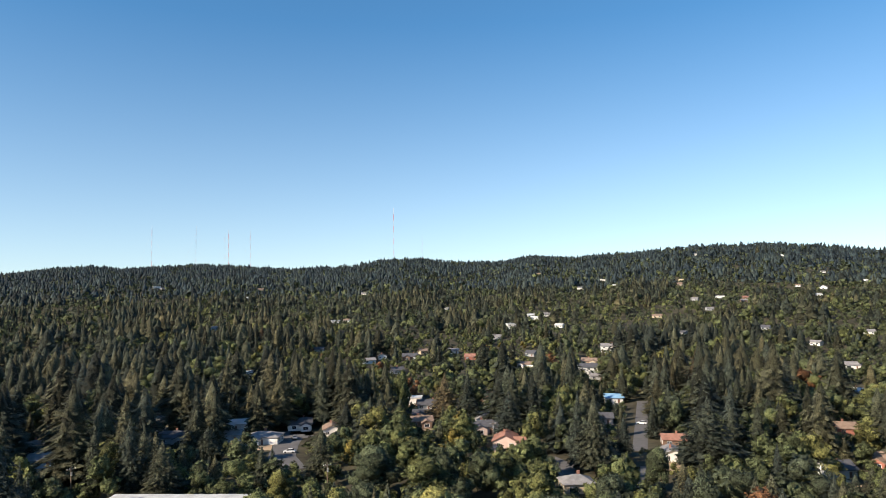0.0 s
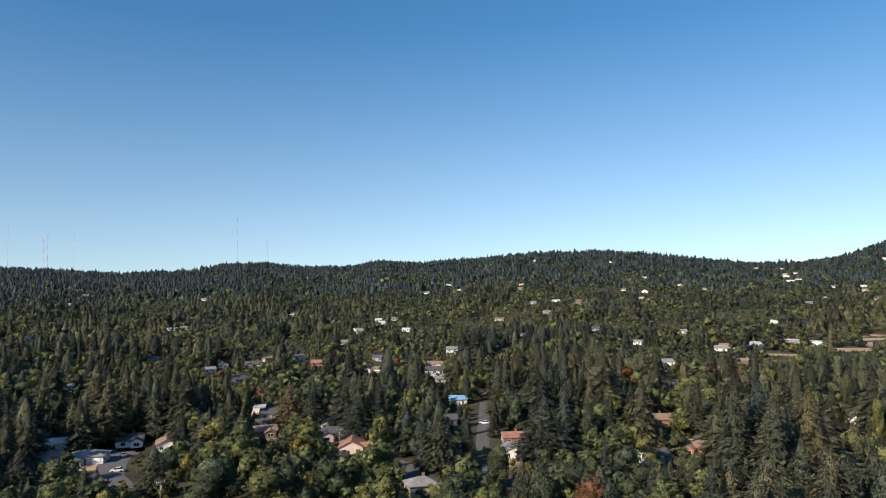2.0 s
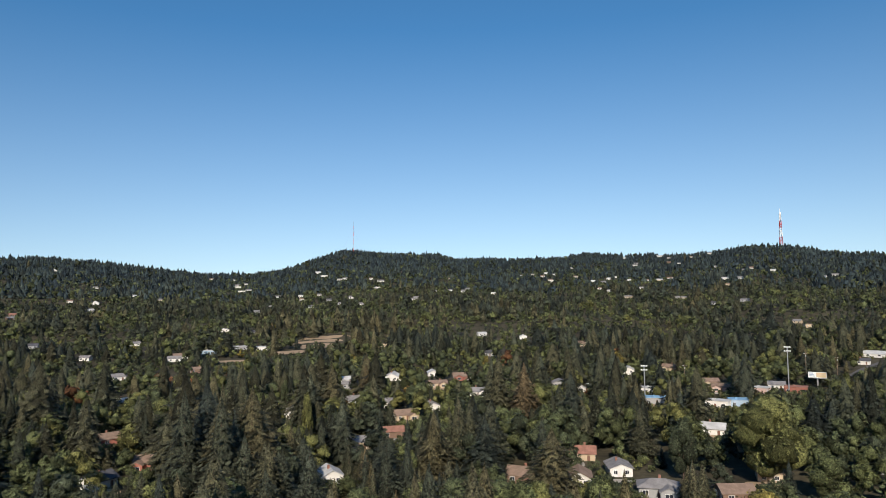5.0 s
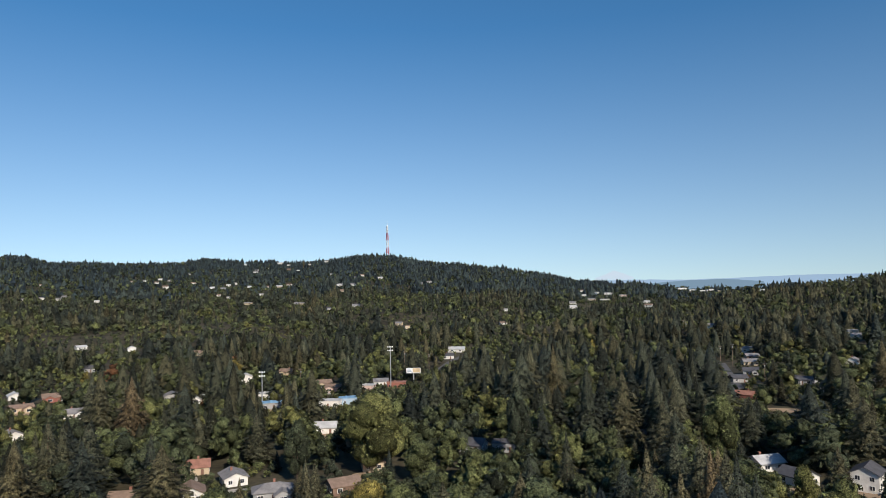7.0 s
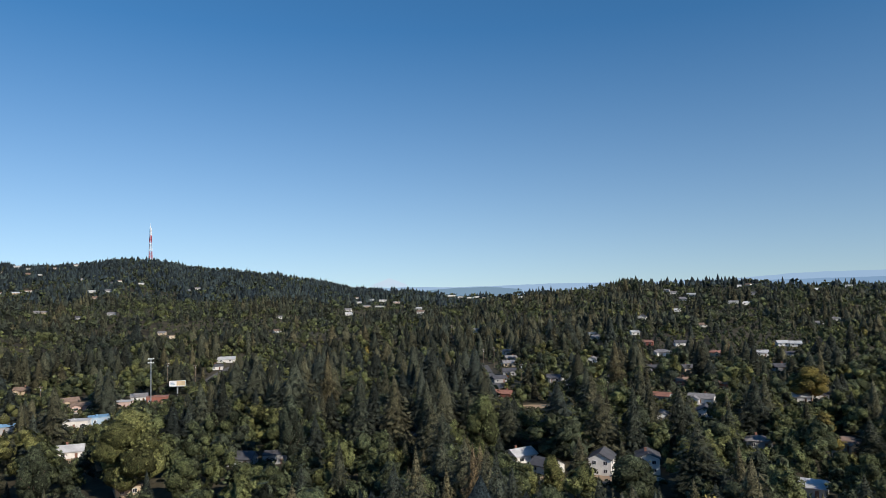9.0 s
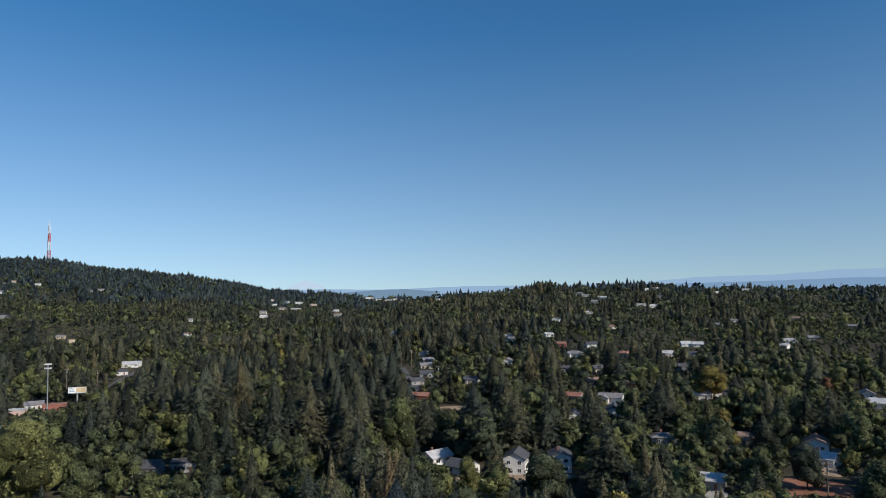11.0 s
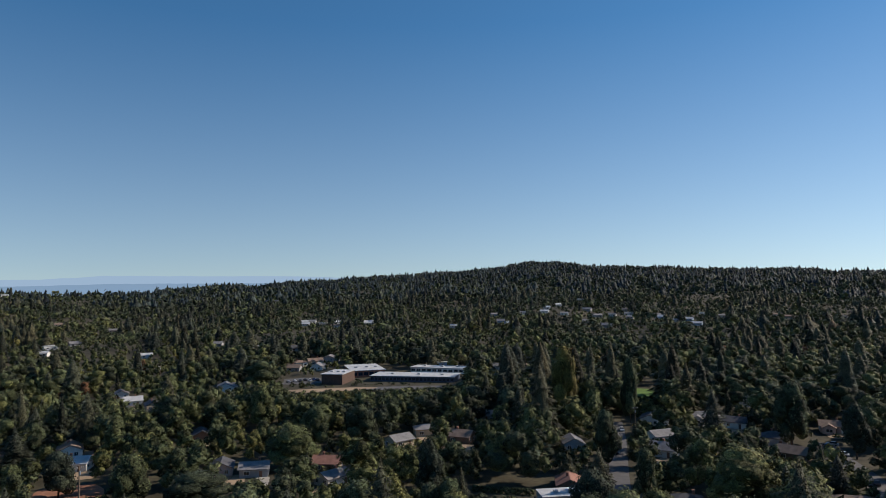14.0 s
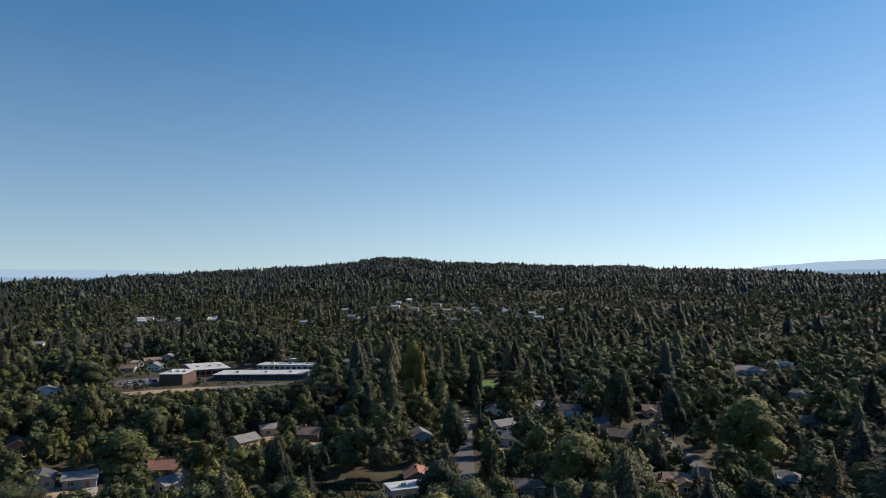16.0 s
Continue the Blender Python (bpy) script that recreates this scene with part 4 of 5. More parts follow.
house(-101.8, 288.0, -64, 9.2, 7.4, 1, "gable", "white", "dark")
house(-111.0, 255.2, -73, 9.2, 7.4, 1, "gable", "white", "light")
house(-113.1, 240.2, -151, 9.2, 7.4, 1, "gable", "white", "dark")
house(-117.5, 242.0, -38, 9.5, 7.4, 2, "gable", "white", "dark")
house(-121.0, 245.5, -29, 9.5, 7.4, 2, "gable", "white", "dark")
house(-121.0, 914.0, -39, 14.6, 10.8, 1, "gable", "white", "dark")
house(-117.1, 758.0, -105, 9.0, 7.5, 1, "flat", "white", "light")
house(-118.4, 466.5, -18, 9.5, 7.4, 1, "gable", "white", "grey")
house(-121.7, 532.0, -120, 12.0, 7.4, 1, "gable", "grey", "dark")
house(-122.4, 612.0, -144, 15.8, 9.8, 1, "hip", "white", "grey")
house(-124.3, 512.5, -86, 11.8, 7.9, 2, "gable", "tan", "dark")
house(-126.4, 614.0, -146, 13.2, 8.2, 1, "hip", "tan", "terracotta")
house(-123.9, 662.0, -109, 12.7, 7.9, 1, "gable", "white", "dark")
house(-125.2, 394.8, -137, 12.8, 8.0, 1, "gable", "white", "grey")
house(-125.4, 354.0, -38, 11.8, 8.3, 1, "gable", "white", "dark")
house(-122.3, 337.2, -27, 9.5, 7.4, 1, "gable", "white", "grey")
house(-121.4, 664.0, -130, 9.8, 7.5, 1, "gable", "red", "terracotta")
house(-100.0, 1568.0, -106, 17.0, 12.0, 3, "flat", "white", "light")
house(-99.1, 1658.0, -87, 14.7, 8.1, 2, "flat", "white", "light")
house(-101.1, 1482.0, -101, 15.3, 7.7, 2, "flat", "pink", "light")
house(-102.9, 1294.0, -90, 11.5, 7.5, 1, "gable", "white", "light")
house(-123.5, 1260.0, -123, 14.9, 9.3, 1, "gable", "white", "grey")
house(-124.8, 1244.0, -140, 16.6, 10.2, 1, "gable", "white", "light")
house(-127.7, 1064.0, -130, 17.0, 12.0, 1, "flat", "white", "light")
house(-128.7, 1056.0, -112, 14.1, 8.8, 1, "gable", "white", "light")
house(-123.7, 1014.0, -121, 9.0, 7.5, 1, "gable", "white", "light")
house(-128.1, 1388.0, -108, 12.3, 8.3, 1, "gable", "white", "light")
house(-88.7, 268.8, -111, 9.2, 7.4, 1, "gable", "grey", "dark")
house(-91.3, 268.0, -98, 9.2, 7.4, 1, "flat", "grey", "dark")
house(-129.0, 292.8, -117, 9.2, 7.4, 1, "hip", "grey", "grey")
house(-134.8, 299.2, -127, 10.8, 7.4, 1, "hip", "tan", "brown")
house(-132.0, 412.8, -129, 9.2, 7.4, 1, "gable", "white", "light")
house(-133.2, 426.0, -126, 9.2, 7.4, 1, "gable", "white", "dark")
house(-130.7, 552.0, -114, 9.2, 7.4, 1, "gable", "grey", "dark")
house(-134.6, 962.0, -127, 9.0, 7.5, 1, "gable", "white", "grey")
house(-131.9, 678.0, -130, 9.0, 7.5, 1, "gable", "white", "light")
house(-132.3, 233.0, -140, 9.2, 7.4, 1, "gable", "grey", "light")
house(-139.7, 286.8, -50, 11.0, 7.8, 2, "gable", "white", "brown")
house(-140.1, 275.2, -161, 9.2, 7.4, 1, "gable", "white", "light")
house(-143.8, 412.2, -142, 9.2, 7.4, 1, "gable", "white", "light")
house(-145.2, 392.5, -47, 9.5, 7.4, 1, "gable", "tan", "dark")
house(-143.0, 443.8, -50, 9.5, 7.4, 1, "gable", "white", "grey")
house(-148.7, 304.0, -55, 9.5, 7.4, 1, "gable", "brown", "dark")
house(-150.5, 449.8, -63, 13.8, 9.8, 1, "gable", "white", "grey")
house(-152.7, 242.0, -159, 9.2, 7.4, 1, "gable", "grey", "grey")
house(-131.0, 678.0, -115, 9.0, 7.5, 1, "gable", "white", "light")
house(-138.3, 738.0, -122, 12.0, 7.5, 1, "flat", "white", "light")
house(-156.2, 564.0, -136, 9.6, 7.4, 1, "hip", "white", "brown")
house(-158.6, 586.0, -77, 13.9, 10.3, 1, "gable", "grey", "grey")
house(-157.6, 538.0, -77, 12.4, 8.7, 1, "gable", "white", "grey")
house(-158.1, 944.0, -162, 16.0, 11.9, 1, "flat", "tan", "light")
house(-156.7, 940.0, -167, 9.7, 7.5, 1, "gable", "white", "light")
house(-152.8, 688.0, -158, 9.0, 7.5, 1, "gable", "white", "light")
house(-144.7, 664.0, -138, 9.0, 7.5, 1, "gable", "white", "light")
house(-158.4, 242.8, -173, 9.2, 7.4, 1, "gable", "brown", "terracotta")
house(-129.6, 620.0, -123, 9.2, 7.4, 1, "gable", "white", "light")
house(-164.2, 273.5, -126, 9.2, 7.4, 1, "gable", "tan", "grey")
house(-166.4, 292.8, -157, 9.5, 7.4, 1, "hip", "tan", "grey")
house(-169.3, 279.0, -191, 9.2, 7.4, 1, "gable", "brown", "brown")
house(-158.8, 225.2, -121, 9.2, 7.4, 1, "gable", "white", "grey")
house(-171.4, 324.5, -169, 11.0, 7.4, 1, "hip", "grey", "grey")
house(-178.3, 269.8, -79, 9.5, 7.4, 1, "gable", "blue", "grey")
house(-184.5, 324.0, -101, 11.6, 8.6, 1, "gable", "white", "dark")
house(-188.4, 331.2, -186, 13.2, 7.8, 1, "hip", "grey", "grey")
house(-185.1, 288.2, -147, 9.2, 7.4, 1, "gable", "white", "grey")
house(-185.4, 265.0, -200, 9.2, 7.4, 1, "gable", "white", "grey")
house(-178.0, 214.8, -85, 9.9, 7.4, 1, "gable", "brown", "terracotta")
house(-177.2, 200.5, -160, 11.4, 7.4, 1, "flat", "grey", "light")
house(-198.1, 217.5, -181, 13.2, 7.8, 1, "hip", "tan", "brown")
house(-194.5, 273.8, -211, 9.3, 7.4, 1, "gable", "brown", "brown")
house(-197.2, 330.8, -192, 11.3, 7.4, 1, "gable", "pink", "brown")
house(-203.8, 493.0, -187, 23.3, 13.0, 1, "hip", "grey", "grey")
house(-206.2, 542.0, -219, 16.0, 8.0, 1, "flat", "white", "light")
house(-206.4, 229.8, -210, 10.5, 7.4, 1, "hip", "grey", "grey")
house(-186.9, 203.0, -176, 9.2, 7.4, 1, "hip", "grey", "dark")
house(-150.2, 247.5, -64, 9.5, 7.4, 1, "gable", "pink", "dark")
house(-172.3, 517.8, -166, 9.9, 7.4, 1, "hip", "white", "grey")
house(-174.7, 502.2, -83, 13.0, 9.7, 1, "gable", "white", "brown")
house(-167.8, 536.0, -159, 11.9, 6.0, 1, "flat", "blue", "light")
house(-193.2, 296.2, -193, 9.2, 7.4, 1, "hip", "grey", "dark")
house(-190.6, 325.0, -198, 9.2, 7.4, 1, "gable", "white", "dark")
house(-179.1, 1322.0, -161, 15.7, 7.9, 1, "flat", "white", "light")
house(-185.4, 972.0, -199, 14.3, 8.9, 1, "gable", "blue", "light")
house(-188.1, 884.0, -204, 13.1, 8.1, 1, "gable", "blue", "light")
house(-172.8, 916.0, -194, 14.7, 9.3, 1, "gable", "blue", "grey")
house(-161.8, 940.0, -146, 15.7, 12.0, 1, "gable", "white", "light")
house(-159.2, 976.0, -138, 10.1, 7.5, 1, "gable", "white", "light")
house(-157.2, 982.0, -169, 10.1, 7.5, 1, "gable", "white", "grey")
house(-176.5, 1040.0, -187, 9.2, 7.5, 1, "gable", "white", "light")
house(-181.7, 988.0, -195, 10.2, 7.5, 1, "gable", "white", "grey")
house(-189.9, 1010.0, -185, 10.5, 7.5, 1, "gable", "white", "grey")
house(-174.6, 984.0, -175, 10.2, 7.5, 1, "gable", "white", "grey")
house(-157.4, 570.0, -143, 11.8, 7.4, 1, "gable", "tan", "brown")
house(-207.3, 403.2, -220, 11.9, 7.4, 1, "hip", "grey", "dark")
house(-208.1, 325.2, -191, 9.2, 7.4, 1, "gable", "grey", "dark")
house(-191.5, 387.8, -94, 9.5, 7.4, 1, "gable", "white", "grey")
house(-13.6, 375.0, -0, 9.2, 7.4, 1, "gable", "white", "blue")
house(-107.2, 1608.0, -89, 16.7, 8.3, 1, "flat", "white", "light")
house(-107.8, 1582.0, -108, 11.7, 8.3, 2, "flat", "white", "light")
house(-108.4, 1558.0, -104, 9.7, 8.3, 1, "flat", "tan", "light")
house(-110.3, 513.8, -108, 9.7, 7.4, 1, "gable", "grey", "dark")
house(-113.8, 471.5, -127, 10.8, 7.4, 1, "gable", "grey", "dark")
house(-114.7, 481.0, -25, 9.5, 7.4, 1, "gable", "white", "dark")
house(-110.4, 612.0, -92, 10.1, 7.4, 1, "gable", "tan", "grey")
house(-117.0, 580.0, -38, 9.5, 7.4, 1, "gable", "white", "grey")
house(-7.2, 914.0, -0, 9.0, 7.5, 1, "gable", "white", "light")
house(-9.5, 798.0, -26, 9.0, 7.5, 1, "gable", "white", "light")
house(-19.1, 1444.0, -35, 9.6, 7.5, 1, "flat", "tan", "light")
house(-23.7, 1128.0, -11, 9.0, 7.5, 1, "gable", "brown", "terracotta")
house(-21.1, 958.0, -1, 9.0, 7.5, 1, "gable", "grey", "grey")
house(-13.0, 1604.0, -12, 14.2, 7.5, 1, "flat", "white", "light")
house(-13.9, 1476.0, -19, 9.0, 7.5, 1, "gable", "white", "light")
house(-156.6, 974.0, -156, 9.0, 7.5, 1, "gable", "white", "light")
house(-155.8, 536.0, -175, 9.2, 7.4, 1, "gable", "grey", "brown")
house(-125.5, 818.0, -115, 9.0, 7.5, 1, "gable", "white", "brown")
house(-124.2, 1160.0, -136, 17.0, 10.7, 1, "gable", "white", "grey")
house(-122.9, 1292.0, -137, 13.4, 8.3, 1, "gable", "white", "grey")
house(-123.8, 463.0, -102, 9.2, 7.4, 1, "gable", "red", "brown")
house(-122.3, 398.5, -144, 9.2, 7.4, 1, "gable", "grey", "terracotta")
house(-172.2, 1016.0, -155, 12.0, 7.5, 1, "gable", "blue", "grey")
house(-176.3, 992.0, -188, 11.8, 7.5, 1, "gable", "white", "light")
house(-179.7, 1044.0, -200, 13.9, 8.6, 1, "gable", "grey", "grey")
house(-183.0, 1016.0, -187, 12.0, 7.5, 1, "gable", "white", "grey")
house(-177.9, 972.0, -181, 10.1, 7.5, 1, "gable", "white", "grey")
house(-185.2, 1004.0, -166, 10.4, 7.5, 1, "gable", "grey", "grey")
house(-187.5, 954.0, -204, 11.3, 7.5, 1, "gable", "blue", "light")

house(-20.1, 2272.0, -50, 23.5, 13.0, 1, "gable", "white", "grey")
house(-26.3, 2170.0, -19, 13.1, 8.1, 2, "gable", "white", "light")
house(-20.0, 1060.0, -36, 11.0, 7.0, 1, "gable", "grey", "grey")
house(-28.9, 1708.0, -8, 8.8, 7.0, 1, "gable", "white", "grey")
house(-31.5, 1534.0, -33, 10.6, 7.0, 1, "gable", "white", "light")
house(-37.1, 2434.0, -62, 12.6, 7.8, 2, "gable", "white", "brown")
house(-39.7, 2071.0, -28, 14.3, 8.9, 1, "gable", "white", "grey")
house(-44.0, 1447.0, -55, 10.0, 7.0, 1, "gable", "white", "light")
house(-40.5, 1195.0, -14, 10.3, 7.0, 1, "gable", "grey", "grey")
house(-40.3, 844.0, -37, 8.5, 7.0, 1, "gable", "grey", "dark")
house(-45.4, 2038.0, -65, 17.6, 10.9, 1, "gable", "white", "light")
house(-46.3, 1234.0, -29, 10.6, 7.0, 1, "gable", "grey", "dark")
house(-17.2, 907.0, -23, 11.7, 7.3, 1, "gable", "tan", "brown")
house(-19.1, 748.0, -48, 8.5, 7.0, 1, "gable", "grey", "dark")
house(-49.7, 1645.0, -42, 8.5, 7.0, 1, "gable", "white", "brown")
house(-47.6, 1627.0, -63, 11.2, 7.0, 1, "gable", "white", "grey")
house(-52.2, 1903.0, -30, 9.9, 7.0, 1, "gable", "red", "brown")
house(-56.2, 1765.0, -57, 9.1, 7.0, 1, "gable", "white", "brown")
house(-57.7, 1528.0, -82, 8.5, 7.0, 1, "gable", "grey", "grey")
house(-59.8, 1369.0, -47, 8.5, 7.0, 1, "gable", "white", "light")
house(-62.1, 1930.0, -72, 10.0, 7.0, 1, "gable", "white", "brown")
house(-63.1, 1975.0, -36, 10.2, 7.0, 1, "gable", "white", "grey")
house(-64.2, 2017.0, -60, 13.9, 8.6, 1, "gable", "white", "light")
house(-64.6, 1672.0, -84, 14.4, 8.9, 2, "gable", "white", "brown")
house(-66.3, 2143.0, -48, 14.8, 9.2, 1, "gable", "white", "grey")
house(-68.0, 1621.0, -73, 11.2, 7.0, 1, "gable", "white", "light")
house(-68.8, 1615.0, -97, 11.1, 7.0, 1, "gable", "grey", "grey")
house(-69.7, 1744.0, -61, 9.0, 7.0, 1, "gable", "white", "grey")
house(-70.8, 1678.0, -85, 8.7, 7.0, 1, "gable", "white", "light")
house(-72.2, 1696.0, -49, 11.7, 7.3, 1, "gable", "white", "brown")
house(-73.9, 2404.0, -74, 24.9, 13.0, 1, "hip", "brown", "brown")
house(-73.2, 2705.0, -96, 26.0, 13.0, 2, "gable", "white", "light")
house(-75.6, 2647.0, -62, 18.3, 11.3, 1, "gable", "white", "brown")
house(-76.9, 2678.4, -86, 23.1, 13.0, 2, "gable", "white", "grey")
house(-78.0, 1594.0, -50, 19.3, 11.9, 1, "gable", "white", "light")
house(-79.8, 1795.0, -75, 12.4, 7.7, 2, "gable", "white", "brown")
house(-74.4, 1246.0, -92, 10.8, 7.0, 1, "gable", "grey", "grey")
house(-58.8, 769.0, -40, 9.3, 7.0, 1, "gable", "white", "light")
house(-63.9, 1861.0, -68, 12.8, 8.0, 1, "gable", "white", "brown")
house(-71.3, 2305.0, -98, 19.9, 12.3, 1, "gable", "grey", "dark")
house(-70.5, 2653.0, -60, 13.7, 8.5, 1, "gable", "white", "light")
house(-72.3, 2473.0, -85, 12.8, 7.9, 2, "gable", "white", "brown")
house(-73.9, 2641.0, -50, 18.2, 11.3, 1, "gable", "white", "grey")
house(-69.2, 1684.0, -68, 8.7, 7.0, 1, "gable", "white", "light")
house(-73.9, 1741.0, -96, 15.0, 9.3, 1, "gable", "white", "brown")
house(-77.1, 1075.0, -62, 8.5, 7.0, 1, "gable", "grey", "dark")
house(-79.3, 1087.0, -87, 11.3, 7.0, 1, "gable", "grey", "grey")
house(-79.3, 1795.0, -50, 9.3, 7.0, 1, "gable", "grey", "dark")
house(-84.7, 1609.0, -79, 8.5, 7.0, 1, "gable", "white", "grey")
house(-82.8, 889.0, -100, 8.5, 7.0, 1, "gable", "tan", "grey")
house(-91.4, 856.0, -71, 8.5, 7.0, 1, "gable", "white", "brown")
house(-91.6, 1069.0, -95, 8.5, 7.0, 1, "gable", "white", "grey")
house(-66.9, 667.0, -93, 8.5, 7.0, 1, "gable", "tan", "brown")
house(-97.8, 1735.0, -87, 12.0, 7.4, 1, "gable", "white", "brown")
house(-97.1, 1270.0, -109, 13.2, 8.2, 1, "gable", "white", "grey")
house(-105.6, 1699.1, -81, 20.5, 12.7, 2, "flat", "white", "light")
house(-106.5, 1662.5, -105, 20.1, 12.5, 1, "flat", "white", "light")
house(-111.3, 1468.3, -132, 10.1, 7.0, 1, "flat", "white", "light")
house(-120.4, 736.0, -104, 8.5, 7.0, 1, "gable", "white", "light")
house(22.1, 1769.0, 43, 12.2, 7.6, 1, "gable", "grey", "dark")
house(15.8, 1410.0, 14, 8.5, 7.0, 1, "gable", "white", "light")
house(8.0, 922.0, -17, 8.5, 7.0, 1, "gable", "white", "brown")
house(18.4, 882.0, 30, 8.5, 7.0, 1, "gable", "white", "grey")
house(10.2, 644.0, -1, 8.5, 7.0, 1, "gable", "grey", "dark")
house(1.7, 609.0, 28, 8.5, 7.0, 1, "gable", "tan", "brown")
house(-0.8, 607.0, 2, 8.5, 7.0, 1, "gable", "white", "grey")
house(15.9, 501.0, -4, 8.5, 7.0, 1, "gable", "white", "light")
house(3.9, 496.0, 21, 8.5, 7.0, 1, "gable", "grey", "dark")
house(-7.9, 1890.0, -14, 13.0, 8.1, 1, "gable", "tan", "brown")
house(-7.2, 586.0, -36, 8.5, 7.0, 1, "gable", "grey", "dark")
house(-12.4, 463.0, -4, 8.8, 7.0, 1, "gable", "grey", "grey")
house(-25.0, 802.0, -40, 8.5, 7.0, 1, "gable", "grey", "dark")
house(-28.6, 1213.0, -7, 8.5, 7.0, 1, "gable", "white", "light")
house(-33.4, 1437.0, -34, 12.4, 7.7, 1, "gable", "tan", "grey")
house(-28.3, 669.0, -52, 8.5, 7.0, 1, "gable", "white", "grey")
house(-98.0, 1632.0, -85, 11.3, 7.0, 1, "gable", "white", "light")
house(-99.7, 1405.0, -110, 21.8, 13.0, 1, "flat", "white", "light")
house(-98.6, 1408.0, -72, 17.0, 10.5, 1, "gable", "tan", "grey")
house(-97.2, 1204.0, -93, 14.5, 9.0, 1, "gable", "white", "light")
house(-103.1, 1188.0, -122, 12.3, 7.6, 2, "gable", "white", "brown")
house(-117.3, 717.0, -99, 8.5, 7.0, 1, "gable", "white", "grey")
house(-126.7, 454.0, -132, 8.5, 7.0, 1, "gable", "red", "brown")
house(-128.9, 1438.0, -157, 9.9, 7.0, 1, "gable", "white", "brown")
house(-129.2, 1277.0, -120, 13.2, 8.2, 1, "gable", "grey", "dark")
house(-133.5, 890.0, -148, 8.5, 7.0, 1, "gable", "grey", "grey")
house(-131.5, 623.0, -109, 8.5, 7.0, 1, "gable", "grey", "dark")
house(-138.8, 1023.0, -139, 8.5, 7.0, 1, "gable", "tan", "brown")
house(-137.9, 686.0, -161, 8.5, 7.0, 1, "gable", "white", "light")
house(-139.9, 774.0, -126, 10.7, 7.0, 1, "gable", "grey", "grey")
house(-142.4, 945.0, -151, 11.4, 7.1, 1, "gable", "tan", "grey")
house(-133.4, 1451.0, -105, 8.5, 7.0, 1, "gable", "white", "light")
house(-135.5, 1597.8, -130, 13.8, 8.5, 2, "flat", "white", "light")
house(-149.9, 726.0, -168, 8.5, 7.0, 1, "gable", "grey", "grey")
house(-155.8, 671.0, -137, 8.5, 7.0, 1, "gable", "grey", "dark")
house(-159.2, 901.0, -163, 9.3, 7.0, 1, "gable", "white", "brown")
house(-153.5, 1543.0, -180, 8.5, 7.0, 1, "gable", "grey", "dark")
house(-168.8, 846.0, -159, 8.5, 7.0, 1, "gable", "white", "light")
house(-154.4, 1517.0, -167, 10.5, 7.0, 1, "gable", "tan", "grey")
house(-180.5, 971.0, -157, 11.7, 7.3, 1, "gable", "grey", "grey")
house(-179.6, 908.0, -179, 8.5, 7.0, 1, "gable", "tan", "grey")
house(-181.2, 860.0, -203, 14.8, 9.2, 1, "gable", "grey", "grey")
house(-186.5, 919.0, -172, 8.5, 7.0, 1, "gable", "white", "grey")
house(-188.6, 1046.0, -197, 10.8, 7.0, 1, "flat", "white", "light")
house(-193.6, 1064.0, -165, 8.5, 7.0, 1, "gable", "white", "brown")
house(-194.5, 1029.0, -189, 12.4, 7.7, 1, "gable", "tan", "brown")
house(-198.1, 1062.0, -215, 8.5, 7.0, 1, "gable", "grey", "dark")
house(-201.3, 945.0, -181, 8.5, 7.0, 1, "gable", "white", "brown")
house(-204.0, 1522.0, -207, 8.5, 7.0, 1, "gable", "white", "grey")
house(-209.3, 1011.0, -235, 12.2, 7.6, 1, "gable", "tan", "brown")
house(-182.6, 1074.0, -172, 8.5, 7.0, 1, "gable", "grey", "dark")
house(-183.1, 958.0, -195, 8.5, 7.0, 1, "gable", "grey", "grey")
house(-177.4, 1094.0, -152, 8.5, 7.0, 1, "gable", "white", "light")

# open ground
patch(-46.0, 750, 69, 95, -46, DRY, "dry tan playing field among trees")
patch(-43.2, 680.0, 35, 32, -43, DRY, "dry tan bank beside the field")
patch(-38.6, 632.0, 24, 16, -38, DRY, "dry tan clearing among trees")
patch(-184.3, 409, 18, 40, -184, LAWN, "bright green lawn among trees")
patch(-158.5, 428, 60, 15, -158, DRY, "dry tan verge in front of the school")
patch(-156.4, 476, 26, 34, -156, ASPHALT, "grey asphalt car park beside the school")
patch(-165.0, 428, 56, 14, -165, ASPHALT, "grey asphalt yard before the school wing")
patch(-139.5, 240, 20, 26, -139, mat("bare_red_soil", (0.28, 0.13, 0.08), 0.95, 0.3, 0.1), "bare reddish soil in a garden")
patch(-112.5, 372, 16, 12, -112, DRY, "dry tan garden clearing")
patch(12.6, 300, 20, 16, 12, ASPHALT, "round grey asphalt end of the street")

# school and other large buildings
hall(-157.93, 454, -159.6, 449, 24, 6.6, "umber", "light", "brown brick school gymnasium with a pale flat roof")
hall(-161.9, 462, -168.75, 447, 20, 3.5, "navy", "light", "long school wing with blue windows and a pale flat roof", 22)
hall(-160.4, 482, -163.1, 486, 38, 4.6, "brick", "light", "red brick school wing with a pale flat roof", 6)
hall(-165.2, 504, -169.6, 490, 14, 3.6, "white", "light", "rear school wing with a pale flat roof", 10)
hall(28.5, 193, 18.1, 177, 24, 5.0, "white", "light", "long white flat-roofed building beside street trees", 9)

CLEAR.append((*spot(-171.5, 211.5), 5.0))
CLEAR.append((*spot(-173.8, 210.0), 5.0))
SIGHT.append((-172.6, 2.0, 208, math.degrees(math.atan2(1.0 - EYE, 210))))

